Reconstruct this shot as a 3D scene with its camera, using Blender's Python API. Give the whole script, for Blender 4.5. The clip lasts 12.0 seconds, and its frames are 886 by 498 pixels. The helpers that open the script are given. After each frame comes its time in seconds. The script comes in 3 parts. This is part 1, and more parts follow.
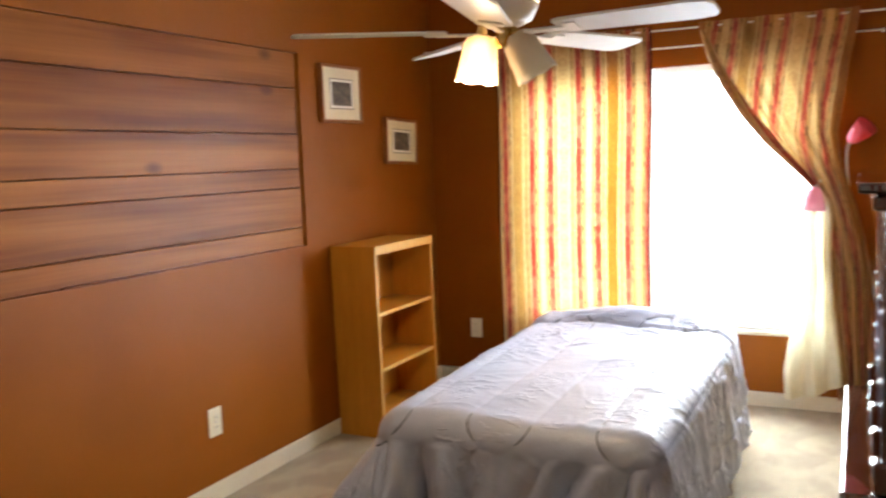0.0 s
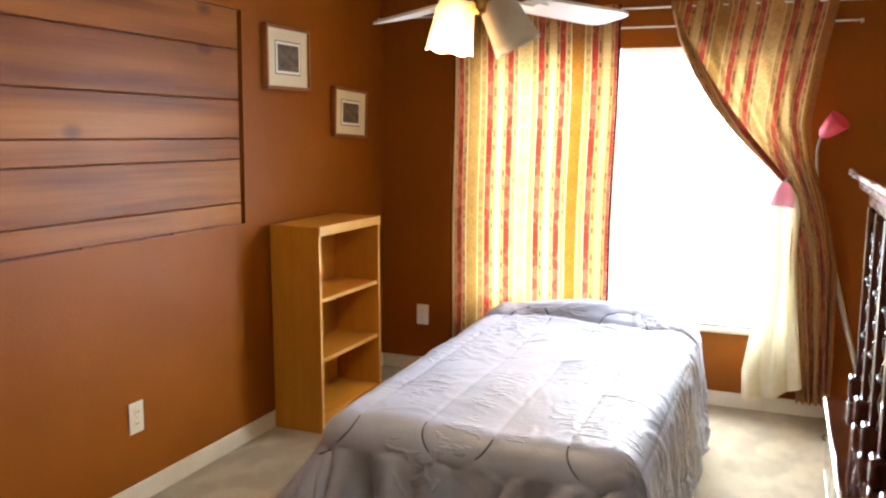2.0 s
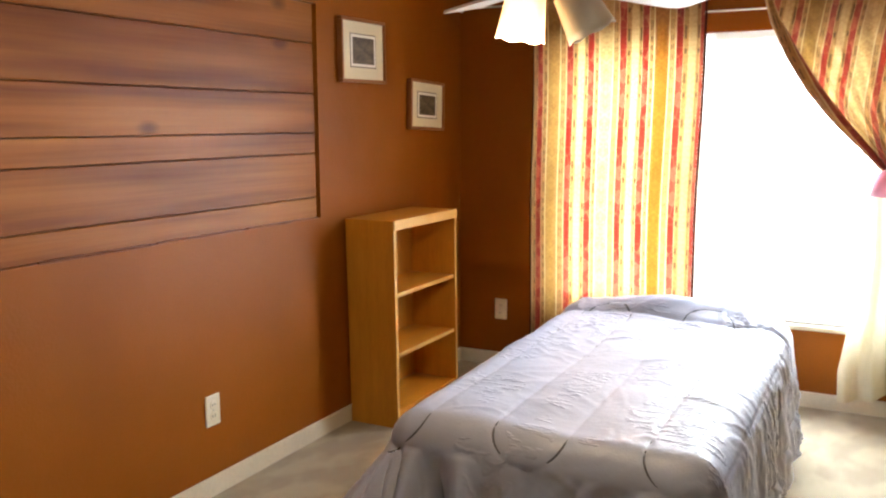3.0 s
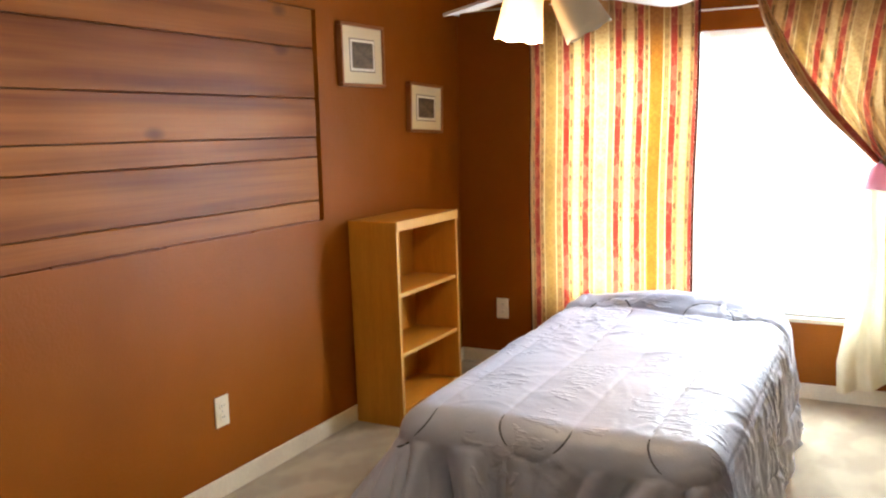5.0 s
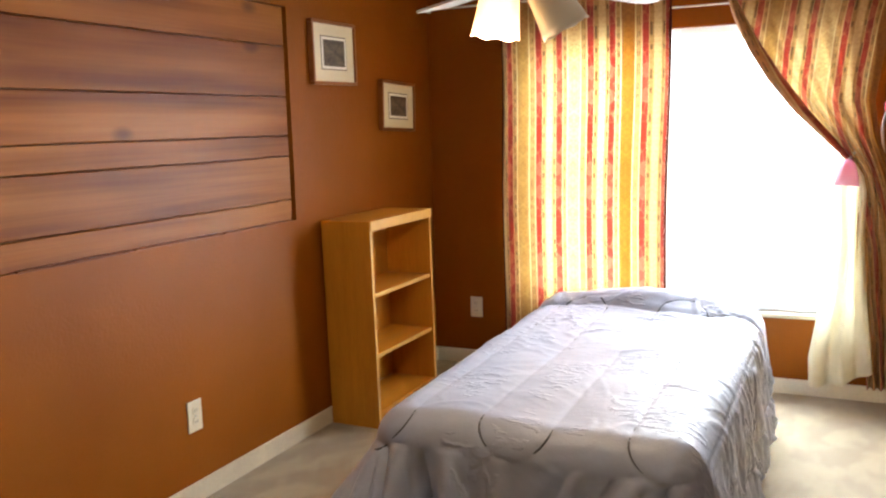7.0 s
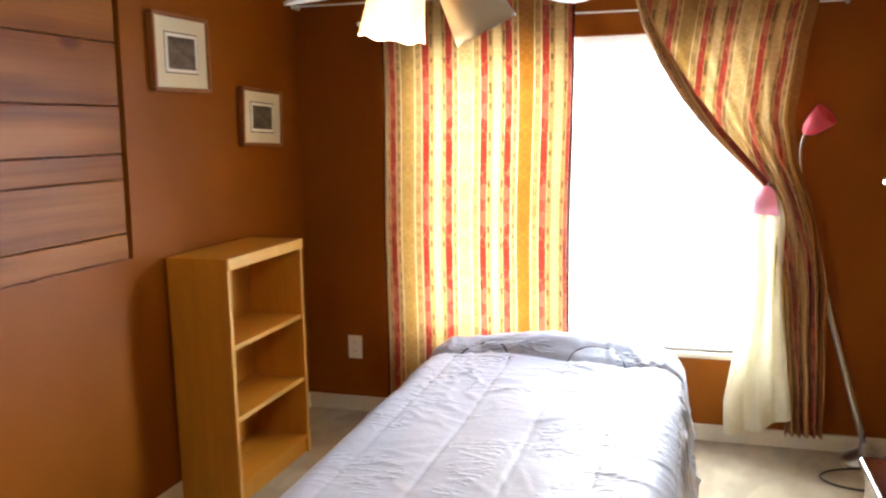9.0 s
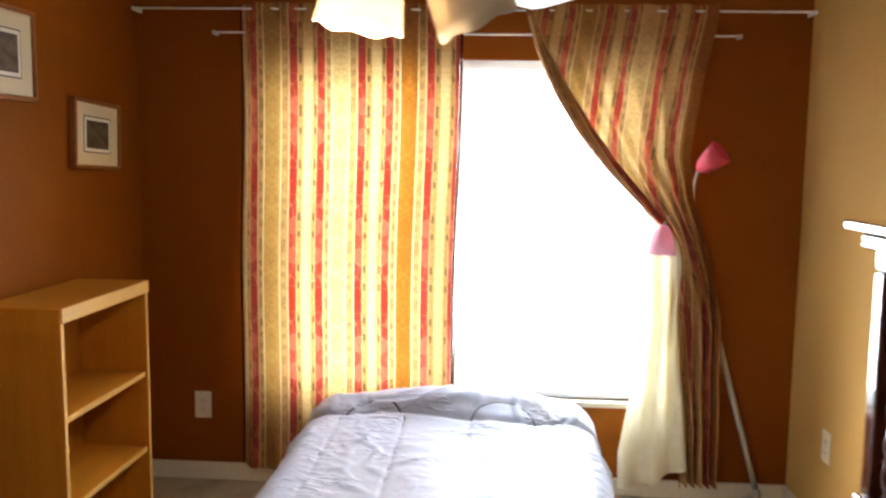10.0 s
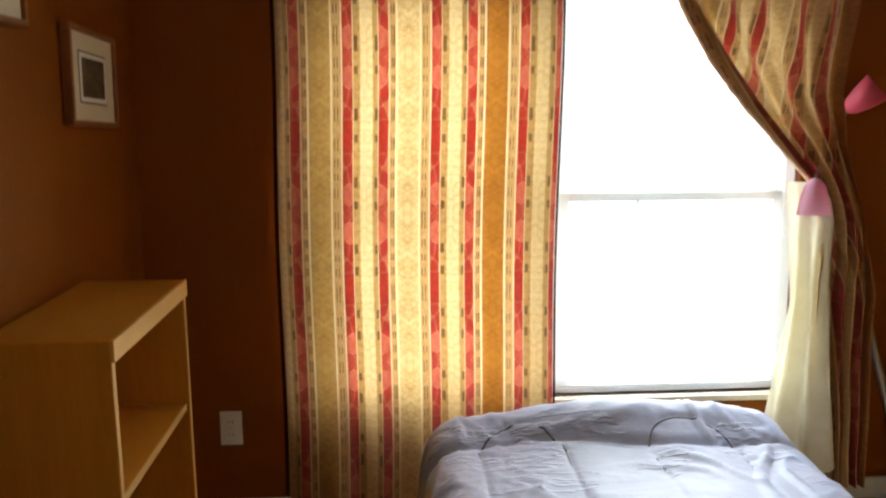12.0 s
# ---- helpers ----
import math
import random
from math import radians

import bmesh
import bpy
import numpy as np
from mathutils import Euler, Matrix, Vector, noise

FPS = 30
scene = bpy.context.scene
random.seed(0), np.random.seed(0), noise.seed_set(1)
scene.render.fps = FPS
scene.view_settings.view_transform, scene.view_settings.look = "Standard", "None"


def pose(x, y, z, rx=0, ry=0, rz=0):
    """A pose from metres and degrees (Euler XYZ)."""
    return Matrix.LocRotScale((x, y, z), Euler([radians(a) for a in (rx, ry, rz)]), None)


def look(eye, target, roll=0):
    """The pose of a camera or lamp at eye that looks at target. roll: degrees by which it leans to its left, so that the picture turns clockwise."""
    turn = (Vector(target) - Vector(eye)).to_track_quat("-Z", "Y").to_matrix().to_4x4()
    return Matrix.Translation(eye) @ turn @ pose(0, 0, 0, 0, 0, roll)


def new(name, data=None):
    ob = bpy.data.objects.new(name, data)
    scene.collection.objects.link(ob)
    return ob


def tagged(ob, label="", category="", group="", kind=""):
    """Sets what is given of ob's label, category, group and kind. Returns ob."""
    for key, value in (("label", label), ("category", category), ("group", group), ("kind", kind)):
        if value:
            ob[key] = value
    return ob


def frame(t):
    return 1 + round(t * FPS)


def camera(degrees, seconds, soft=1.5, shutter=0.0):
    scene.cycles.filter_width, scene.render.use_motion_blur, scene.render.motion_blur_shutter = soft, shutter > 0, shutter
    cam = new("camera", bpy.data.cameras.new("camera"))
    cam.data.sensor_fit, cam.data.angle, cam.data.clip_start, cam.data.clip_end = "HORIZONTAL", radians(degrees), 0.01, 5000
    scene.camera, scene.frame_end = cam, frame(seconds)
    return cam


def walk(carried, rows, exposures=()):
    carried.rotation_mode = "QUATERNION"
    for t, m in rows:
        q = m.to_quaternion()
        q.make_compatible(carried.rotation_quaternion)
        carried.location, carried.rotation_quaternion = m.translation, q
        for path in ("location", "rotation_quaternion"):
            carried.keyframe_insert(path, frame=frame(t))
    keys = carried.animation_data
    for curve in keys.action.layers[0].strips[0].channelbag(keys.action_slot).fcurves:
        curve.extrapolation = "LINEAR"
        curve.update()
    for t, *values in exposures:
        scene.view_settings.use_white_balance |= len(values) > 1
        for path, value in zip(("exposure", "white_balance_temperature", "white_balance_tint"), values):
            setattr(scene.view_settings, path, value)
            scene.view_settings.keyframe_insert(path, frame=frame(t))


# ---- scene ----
cam = camera(54.8, 12.0, soft=2.2, shutter=0.5)
PATH = [
    (0, (2.31, -4.62, 1.335), (1.435, -2.834, 1.126), -2.0),
    (0.5, (2.31, -4.62, 1.337), (1.284, -2.916, 1.129), -2.5),
    (1, (2.322, -4.599, 1.371), (1.284, -2.904, 1.145), 0.5),
    (1.5, (2.204, -4.49, 1.335), (1.337, -2.7, 1.12), 1.4),
    (2, (2.118, -4.385, 1.349), (1.385, -2.543, 1.078), 0.6),
    (2.5, (2.111, -4.344, 1.345), (1.208, -2.58, 1.077), 0.8),
    (3, (2.127, -4.304, 1.35), (1.214, -2.548, 1.059), -0.2),
    (5, (2.137, -4.359, 1.335), (1.227, -2.6, 1.056), -1.3),
    (5.5, (2.116, -4.357, 1.34), (1.227, -2.588, 1.053), -1.5),
    (6, (2.122, -4.355, 1.33), (1.233, -2.587, 1.037), -1.4),
    (6.5, (2.113, -4.354, 1.315), (1.244, -2.576, 1.026), -1.7),
    (8.3, (2.02, -4.122, 1.435), (1.263, -2.291, 1.166), -0.5),
    (8.5, (1.941, -4.046, 1.409), (1.25, -2.188, 1.147), -1.7),
    (9, (1.841, -3.819, 1.388), (1.279, -1.92, 1.107), -0.7),
    (9.5, (1.681, -3.608, 1.391), (1.289, -1.669, 1.099), 0.3),
    (10, (1.486, -3.472, 1.373), (1.358, -1.487, 1.166), 1.0),
    (10.5, (1.304, -3.291, 1.365), (0.982, -1.324, 1.191), 1.2),
    (11, (1.149, -3.069, 1.38), (0.913, -1.101, 1.113), -0.1),
    (11.5, (0.937, -2.936, 1.378), (0.942, -0.952, 1.13), -2.1),
    (12, (0.77, -2.746, 1.349), (0.906, -0.776, 1.035), -0.3),
]
EXPOSURES = [(0.0, 0.54), (6.7, 0.52), (8.5, 0.42), (9.5, 0.24), (10.5, -0.05), (11.3, -0.45), (12.0, -0.8)]
walk(cam, [(t, look(eye, target, roll)) for t, eye, target, roll in PATH], EXPOSURES)

# ---- light ----
world = bpy.data.worlds.new("sky")
scene.world = world
world.use_nodes = True
sky = world.node_tree.nodes.new("ShaderNodeTexSky")
sky.sky_type, sky.sun_disc, sky.sun_elevation, sky.sun_rotation = "NISHITA", False, radians(40), radians(150)
world.node_tree.links.new(sky.outputs[0], world.node_tree.nodes["Background"].inputs[0])
world.node_tree.nodes["Background"].inputs[1].default_value = 0.1

WIN_L, WIN_R, WIN_B, WIN_T = 0.545, 2.15, 0.40, 1.775
ROOM_E, ROOM_S, ROOM_H = 2.685, -5.6, 2.35
FAN = Vector((1.363, -2.233, 0.0))


def lamp(name, kind, m, energy, color, size=(0.1, 0.1)):
    data = bpy.data.lights.new(name, kind)
    data.energy, data.color = energy, color
    if kind == "AREA":
        data.shape, data.size, data.size_y = "RECTANGLE", *size
    else:
        data.shadow_soft_size = size[0]
    ob = new(name, data)
    ob.matrix_world = m
    return ob


daylight = lamp("window_daylight", "AREA", pose(1.31, 0.62, (WIN_B + WIN_T) / 2 + 0.35, -62, 0, 0), 980, (0.82, 0.91, 1.0), (3.0, 3.6))
daylight.data.spread = radians(150)


# ---- materials ----
def nodes_of(name, rough=0.5, metal=0.0):
    m = bpy.data.materials.new(name)
    m.use_nodes = True
    t = m.node_tree
    b = t.nodes["Principled BSDF"]
    b.inputs["Roughness"].default_value, b.inputs["Metallic"].default_value = rough, metal
    return m, t, b


def add(t, kind, **values):
    n = t.nodes.new("ShaderNode" + kind)
    for k, v in values.items():
        n.inputs[k].default_value = v
    return n


def ramp(t, source, stops, mode="LINEAR"):
    r = t.nodes.new("ShaderNodeValToRGB")
    r.color_ramp.interpolation = mode
    e = r.color_ramp.elements
    while len(e) < len(stops):
        e.new(0.5)
    for el, (p, c) in zip(e, stops):
        el.position, el.color = p, (*c, 1)
    t.links.new(source, r.inputs[0])
    return r.outputs[0]


def blend(t, fac, a, b, mode="MIX"):
    n = t.nodes.new("ShaderNodeMix")
    n.data_type, n.blend_type = "RGBA", mode
    for socket, v in ((n.inputs[0], fac), (n.inputs[6], a), (n.inputs[7], b)):
        if isinstance(v, (int, float)):
            socket.default_value = v
        elif isinstance(v, tuple):
            socket.default_value = (*v, 1)
        else:
            t.links.new(v, socket)
    return n.outputs[2]


def maths(t, op, a, b=0.0):
    n = t.nodes.new("ShaderNodeMath")
    n.operation = op
    for socket, v in zip(n.inputs, (a, b)):
        if isinstance(v, (int, float)):
            socket.default_value = v
        else:
            t.links.new(v, socket)
    return n.outputs[0]


def coords(t, scale=(1, 1, 1), kind="Object"):
    c, m = t.nodes.new("ShaderNodeTexCoord"), t.nodes.new("ShaderNodeMapping")
    m.inputs["Scale"].default_value = scale
    t.links.new(c.outputs[kind], m.inputs[0])
    return m.outputs[0]


def noise_of(t, vector, scale, detail=3.0, rough=0.55):
    n = add(t, "TexNoise", Scale=scale, Detail=detail, Roughness=rough)
    t.links.new(vector, n.inputs["Vector"])
    return n.outputs["Fac"]


def bump(t, b, height, strength, distance=0.01):
    n = add(t, "Bump", Strength=strength, Distance=distance)
    t.links.new(height, n.inputs["Height"])
    t.links.new(n.outputs[0], b.inputs["Normal"])


def surface(name, dark, light, rough=0.5, metal=0.0, grain=60.0, blotch=4.0, relief=0.1, stretch=(1, 1, 1), coat=0.0, spread=0.12, spec=0.5):
    """A two-scale material: broad blotches and fine grain between two colours, uneven gloss and fine relief."""
    m, t, b = nodes_of(name, rough, metal)
    v = coords(t, stretch)
    big, small = noise_of(t, v, blotch, 2.0), noise_of(t, v, grain, 4.0)
    both = maths(t, "ADD", maths(t, "MULTIPLY", big, 0.6), maths(t, "MULTIPLY", small, 0.4))
    t.links.new(ramp(t, both, [(0.35, dark), (0.65, light)]), b.inputs["Base Color"])
    t.links.new(maths(t, "ADD", maths(t, "MULTIPLY", maths(t, "SUBTRACT", big, 0.5), spread * 2), rough), b.inputs["Roughness"])
    b.inputs["Coat Weight"].default_value = coat
    b.inputs["Specular IOR Level"].default_value = spec
    if relief:
        bump(t, b, small, relief, 0.004)
    return m


def wall_paint(name, dark, light, rough):
    """Semi-gloss paint over orange-peel drywall texture."""
    m, t, b = nodes_of(name, rough)
    v = coords(t)
    t.links.new(ramp(t, noise_of(t, v, 1.7, 3.0), [(0.3, dark), (0.7, light)]), b.inputs["Base Color"])
    b.inputs["Specular IOR Level"].default_value = 0.14
    peel = maths(t, "ADD", noise_of(t, v, 90.0, 2.0), maths(t, "MULTIPLY", noise_of(t, v, 28.0, 2.0), 0.8))
    bump(t, b, peel, 0.35, 0.003)
    t.links.new(maths(t, "ADD", maths(t, "MULTIPLY", noise_of(t, v, 6.0), 0.16), rough - 0.08), b.inputs["Roughness"])
    return m


def plank_wood(name):
    """Varnished red cedar: long streaks, pale sapwood bands and dark knots, other on each board."""
    m, t, b = nodes_of(name, 0.42)
    info = t.nodes.new("ShaderNodeObjectInfo")
    shift = t.nodes.new("ShaderNodeCombineXYZ")
    t.links.new(maths(t, "MULTIPLY", info.outputs["Random"], 37.0), shift.inputs[1])
    t.links.new(maths(t, "MULTIPLY", info.outputs["Random"], 11.0), shift.inputs[2])
    vadd = t.nodes.new("ShaderNodeVectorMath")
    t.links.new(coords(t), vadd.inputs[0])
    t.links.new(shift.outputs[0], vadd.inputs[1])
    p = vadd.outputs[0]

    def mapped(scale):
        n = t.nodes.new("ShaderNodeMapping")
        n.inputs["Scale"].default_value = scale
        t.links.new(p, n.inputs[0])
        return n.outputs[0]

    bands = noise_of(t, mapped((1, 0.35, 5.0)), 1.9, 2.5, 0.45)
    streak = noise_of(t, mapped((1, 0.6, 30)), 2.6, 4.0)
    base = ramp(t, bands, [(0.34, (0.125, 0.027, 0.0032)), (0.43, (0.185, 0.046, 0.0062)), (0.52, (0.25, 0.076, 0.0125)), (0.66, (0.33, 0.118, 0.023))])
    col = blend(t, 0.22, base, ramp(t, streak, [(0.3, (0.16, 0.037, 0.006)), (0.7, (0.38, 0.15, 0.030))]))
    knots = t.nodes.new("ShaderNodeTexVoronoi")
    knots.inputs["Scale"].default_value = 1.0
    t.links.new(mapped((0.0, 2.6, 5.0)), knots.inputs["Vector"])
    k = ramp(t, knots.outputs["Distance"], [(0.07, (1, 1, 1)), (0.16, (0, 0, 0))])
    col = blend(t, maths(t, "MULTIPLY", k, 0.75), col, (0.10, 0.025, 0.008))
    tone = ramp(t, info.outputs["Random"], [(0.0, (0.78, 0.74, 0.64)), (1.0, (1.0, 1.02, 0.92))])
    t.links.new(blend(t, 1.0, col, tone, "MULTIPLY"), b.inputs["Base Color"])
    b.inputs["Specular IOR Level"].default_value = 0.13
    bump(t, b, streak, 0.12, 0.002)
    return m


def carpet_pile(name):
    """Cut-pile beige carpet: fibres, tread marks where the pile lies the other way."""
    m, t, b = nodes_of(name, 0.95)
    v = coords(t)
    fibre, tread, soil = noise_of(t, v, 260.0, 2.0), noise_of(t, coords(t, (1.0, 0.6, 1)), 7.5, 2.0), noise_of(t, v, 1.6, 3.0)
    col = ramp(t, tread, [(0.42, (0.24, 0.17, 0.080)), (0.58, (0.43, 0.34, 0.19))])
    col = blend(t, 0.3, col, ramp(t, soil, [(0.3, (0.25, 0.18, 0.095)), (0.7, (0.48, 0.40, 0.27))]))
    col = blend(t, 0.35, col, ramp(t, fibre, [(0.3, (0.2, 0.155, 0.1)), (0.7, (0.56, 0.49, 0.38))]))
    t.links.new(col, b.inputs["Base Color"])
    b.inputs["Sheen Weight"].default_value = 0.25
    bump(t, b, maths(t, "ADD", fibre, tread), 0.6, 0.006)
    return m


STRIPE = 0.273


def curtain_cloth(name, share, lining=False):
    """Striped jacquard: broad gold, tan and cream bands between red ones, dashed borders, mirrored floral figures; lets light through."""
    m, t, b = nodes_of(name, 0.6)
    uv = t.nodes.new("ShaderNodeUVMap")
    sep = t.nodes.new("ShaderNodeSeparateXYZ")
    t.links.new(uv.outputs[0], sep.inputs[0])
    u, v = sep.outputs[0], sep.outputs[1]
    weave = noise_of(t, uv.outputs[0], 420.0, 2.0)
    if lining:
        col = ramp(t, noise_of(t, uv.outputs[0], 9.0), [(0.3, (0.62, 0.55, 0.36)), (0.7, (0.72, 0.66, 0.47))])
    else:
        turns = maths(t, "MULTIPLY", u, 1 / STRIPE)
        f, row = maths(t, "FRACT", turns), maths(t, "FLOOR", turns)

        def bands(*spans):
            """White within each span of the repeat, black outside."""
            stops = [(0.0, (1, 1, 1) if spans[0][0] <= 0 else (0, 0, 0))]
            for lo, hi in spans:
                stops += [(lo, (1, 1, 1))] * (lo > 0) + [(hi, (0, 0, 0))] * (hi < 1)
            return ramp(t, f, stops, "CONSTANT")

        red, beige, cream, olive = (0.46, 0.060, 0.035), (0.60, 0.385, 0.16), (0.81, 0.62, 0.33), (0.53, 0.34, 0.13)
        col = ramp(t, f, [(0.0, red), (0.118, beige), (0.462, beige), (0.588, red), (0.714, olive), (0.79, cream), (0.93, olive)], "CONSTANT")
        reds, wide, dotted = bands((0.0, 0.113), (0.592, 0.708)), bands((0.212, 0.462)), bands((0.72, 0.765), (0.955, 0.99))
        thin = bands((0.113, 0.124), (0.195, 0.213), (0.460, 0.478), (0.578, 0.592), (0.704, 0.712), (0.992, 1.0))
        edge = bands((0.142, 0.156), (0.166, 0.180), (0.497, 0.511), (0.532, 0.546))
        # the broad band changes from tan to cream to gold and round again
        third = maths(t, "FRACT", maths(t, "MULTIPLY", maths(t, "ADD", row, 0.5), 1 / 3))
        broad = ramp(t, third, [(0.0, (0.79, 0.60, 0.30)), (0.34, (0.50, 0.235, 0.045)), (0.67, (0.53, 0.345, 0.12))], "CONSTANT")
        col = blend(t, wide, col, broad)
        # petals and leaves mirrored about the middle of the broad band, repeating down the cloth
        mirror = maths(t, "ABSOLUTE", maths(t, "SUBTRACT", maths(t, "FRACT", maths(t, "ADD", f, 0.163)), 0.5))
        cell = t.nodes.new("ShaderNodeCombineXYZ")
        t.links.new(maths(t, "MULTIPLY", mirror, STRIPE), cell.inputs[0])
        t.links.new(maths(t, "PINGPONG", v, 0.24), cell.inputs[1])
        vor = t.nodes.new("ShaderNodeTexVoronoi")
        vor.inputs["Scale"].default_value = 19.0
        t.links.new(cell.outputs[0], vor.inputs["Vector"])
        shade = t.nodes.new("ShaderNodeSeparateColor")
        t.links.new(vor.outputs["Color"], shade.inputs[0])
        veins = t.nodes.new("ShaderNodeTexVoronoi")
        veins.feature = "DISTANCE_TO_EDGE"
        veins.inputs["Scale"].default_value = 19.0
        t.links.new(cell.outputs[0], veins.inputs["Vector"])
        vein = ramp(t, veins.outputs["Distance"], [(0.025, (1, 1, 1)), (0.06, (0, 0, 0))])
        cloud = ramp(t, noise_of(t, cell.outputs[0], 17.0, 4.0, 0.65), [(0.44, (0, 0, 0)), (0.58, (1, 1, 1))])
        tone = ramp(t, shade.outputs[0], [(0.38, (0, 0, 0)), (0.5, (1, 1, 1))])
        col = blend(t, maths(t, "MULTIPLY", maths(t, "MULTIPLY", reds, tone), 0.6), col, (0.72, 0.27, 0.16))
        col = blend(t, maths(t, "MULTIPLY", maths(t, "MULTIPLY", reds, vein), 0.22), col, (0.82, 0.52, 0.30))
        col = blend(t, maths(t, "MULTIPLY", maths(t, "MAXIMUM", wide, maths(t, "MULTIPLY", reds, 0.8)), maths(t, "MULTIPLY", cloud, 0.5)), col, blend(t, 1.0, col, (0.66, 0.55, 0.36), "MULTIPLY"))
        col = blend(t, maths(t, "MULTIPLY", maths(t, "MULTIPLY", wide, vein), 0.22), col, (0.40, 0.23, 0.06))
        grain = ramp(t, noise_of(t, cell.outputs[0], 60.0, 4.0, 0.7), [(0.4, (0.78, 0.70, 0.58)), (0.6, (1, 1, 1))])
        col = blend(t, 0.8, col, grain, "MULTIPLY")
        leaf = maths(t, "GREATER_THAN", maths(t, "SINE", maths(t, "ADD", maths(t, "MULTIPLY", v, 2 * math.pi / 0.105), maths(t, "MULTIPLY", maths(t, "SINE", maths(t, "MULTIPLY", v, 31.0)), 1.3))), 0.45)
        dash = maths(t, "GREATER_THAN", maths(t, "SINE", maths(t, "ADD", maths(t, "MULTIPLY", v, 2 * math.pi / 0.062), maths(t, "MULTIPLY", maths(t, "SINE", maths(t, "MULTIPLY", v, 23.0)), 2.0))), -0.1)
        col = blend(t, maths(t, "MULTIPLY", thin, 0.85), col, (0.88, 0.74, 0.46))
        col = blend(t, maths(t, "MULTIPLY", maths(t, "MULTIPLY", edge, dash), 0.85), col, (0.15, 0.085, 0.02))
        col = blend(t, maths(t, "MULTIPLY", maths(t, "MULTIPLY", dotted, leaf), 0.85), col, (0.16, 0.09, 0.02))
    t.links.new(blend(t, 1.0, col, (0.62, 0.44, 0.28), "MULTIPLY") if not lining else col, b.inputs["Base Color"])
    b.inputs["Sheen Weight"].default_value = 0.1
    bump(t, b, weave, 0.15, 0.001)
    tr = t.nodes.new("ShaderNodeBsdfTranslucent")
    deep = add(t, "Gamma", Gamma=1.0 if lining else 1.25)
    t.links.new(col, deep.inputs[0])
    t.links.new(deep.outputs[0], tr.inputs[0])
    mix = t.nodes.new("ShaderNodeMixShader")
    mix.inputs[0].default_value = share
    t.links.new(b.outputs[0], mix.inputs[1])
    t.links.new(tr.outputs[0], mix.inputs[2])
    t.links.new(mix.outputs[0], t.nodes["Material Output"].inputs[0])
    return m


def translucent(name, color, share, rough=0.4):
    m, t, b = nodes_of(name, rough)
    v = coords(t)
    t.links.new(ramp(t, noise_of(t, v, 12.0), [(0.3, tuple(c * 0.93 for c in color)), (0.7, color)]), b.inputs["Base Color"])
    tr = t.nodes.new("ShaderNodeBsdfTranslucent")
    tr.inputs[0].default_value = (*color, 1)
    mix = t.nodes.new("ShaderNodeMixShader")
    mix.inputs[0].default_value = share
    t.links.new(b.outputs[0], mix.inputs[1])
    t.links.new(tr.outputs[0], mix.inputs[2])
    t.links.new(mix.outputs[0], t.nodes["Material Output"].inputs[0])
    return m


def satin(name):
    """Silver-grey polyester satin with a fine weave, a soft sheen and small crumples."""
    m, t, b = nodes_of(name, 0.42)
    v = coords(t)
    t.links.new(ramp(t, noise_of(t, v, 5.0), [(0.3, (0.345, 0.385, 0.525)), (0.7, (0.41, 0.45, 0.595))]), b.inputs["Base Color"])
    b.inputs["Sheen Weight"].default_value, b.inputs["Specular IOR Level"].default_value = 0.2, 0.6
    flow = noise_of(t, coords(t, (1, 3.2, 1.3)), 7.5, 3.0, 0.5)
    ridge = maths(t, "SUBTRACT", 1.0, maths(t, "MINIMUM", maths(t, "MULTIPLY", maths(t, "ABSOLUTE", maths(t, "SUBTRACT", flow, 0.5)), 14.0), 1.0))
    patch = maths(t, "MULTIPLY", ridge, maths(t, "GREATER_THAN", noise_of(t, v, 4.0, 1.0), 0.53))
    crumple = maths(t, "ADD", maths(t, "MULTIPLY", patch, 0.8), maths(t, "ADD", maths(t, "MULTIPLY", noise_of(t, v, 16.0), 0.7), maths(t, "MULTIPLY", noise_of(t, v, 55.0), 0.28)))
    bump(t, b, crumple, 0.5, 0.006)
    return m


def glow(name, color, strength):
    m, t, b = nodes_of(name)
    b.inputs["Base Color"].default_value = (*color, 1)
    b.inputs["Emission Color"].default_value, b.inputs["Emission Strength"].default_value = (*color, 1), strength
    return m


def clear(name):
    m, t, b = nodes_of(name, 0.02)
    b.inputs["Transmission Weight"].default_value, b.inputs["IOR"].default_value = 1.0, 1.45
    b.inputs["Base Color"].default_value = (0.97, 0.99, 0.98, 1)
    return m


RUST = wall_paint("rust_wall_paint", (0.205, 0.054, 0.0022), (0.245, 0.068, 0.0033), 0.5)
TAN = wall_paint("tan_wall_paint", (0.52, 0.30, 0.085), (0.58, 0.34, 0.10), 0.5)
BOUNCE_WALL = wall_paint("pale_bounce_wall_paint", (0.72, 0.64, 0.50), (0.80, 0.72, 0.58), 0.6)
CEILING = surface("ceiling_paint", (0.72, 0.68, 0.6), (0.8, 0.76, 0.68), 0.9, relief=0.4)
TRIM = surface("cream_trim_paint", (0.62, 0.55, 0.42), (0.72, 0.65, 0.5), 0.4, relief=0.04)
CARPET = carpet_pile("beige_carpet")
CEDAR = plank_wood("varnished_cedar")
GAP_SHADE = surface("dark_gap_shade", (0.03, 0.012, 0.006), (0.05, 0.02, 0.01), 0.9)
OAK = surface("oak_veneer", (0.46, 0.185, 0.018), (0.56, 0.235, 0.027), 0.5, spec=0.2, grain=14, blotch=2.0, relief=0.03, stretch=(12, 12, 1.2))
OAK_EDGE = surface("pale_oak_edge", (0.60, 0.34, 0.09), (0.68, 0.41, 0.12), 0.4, grain=20, relief=0.03)
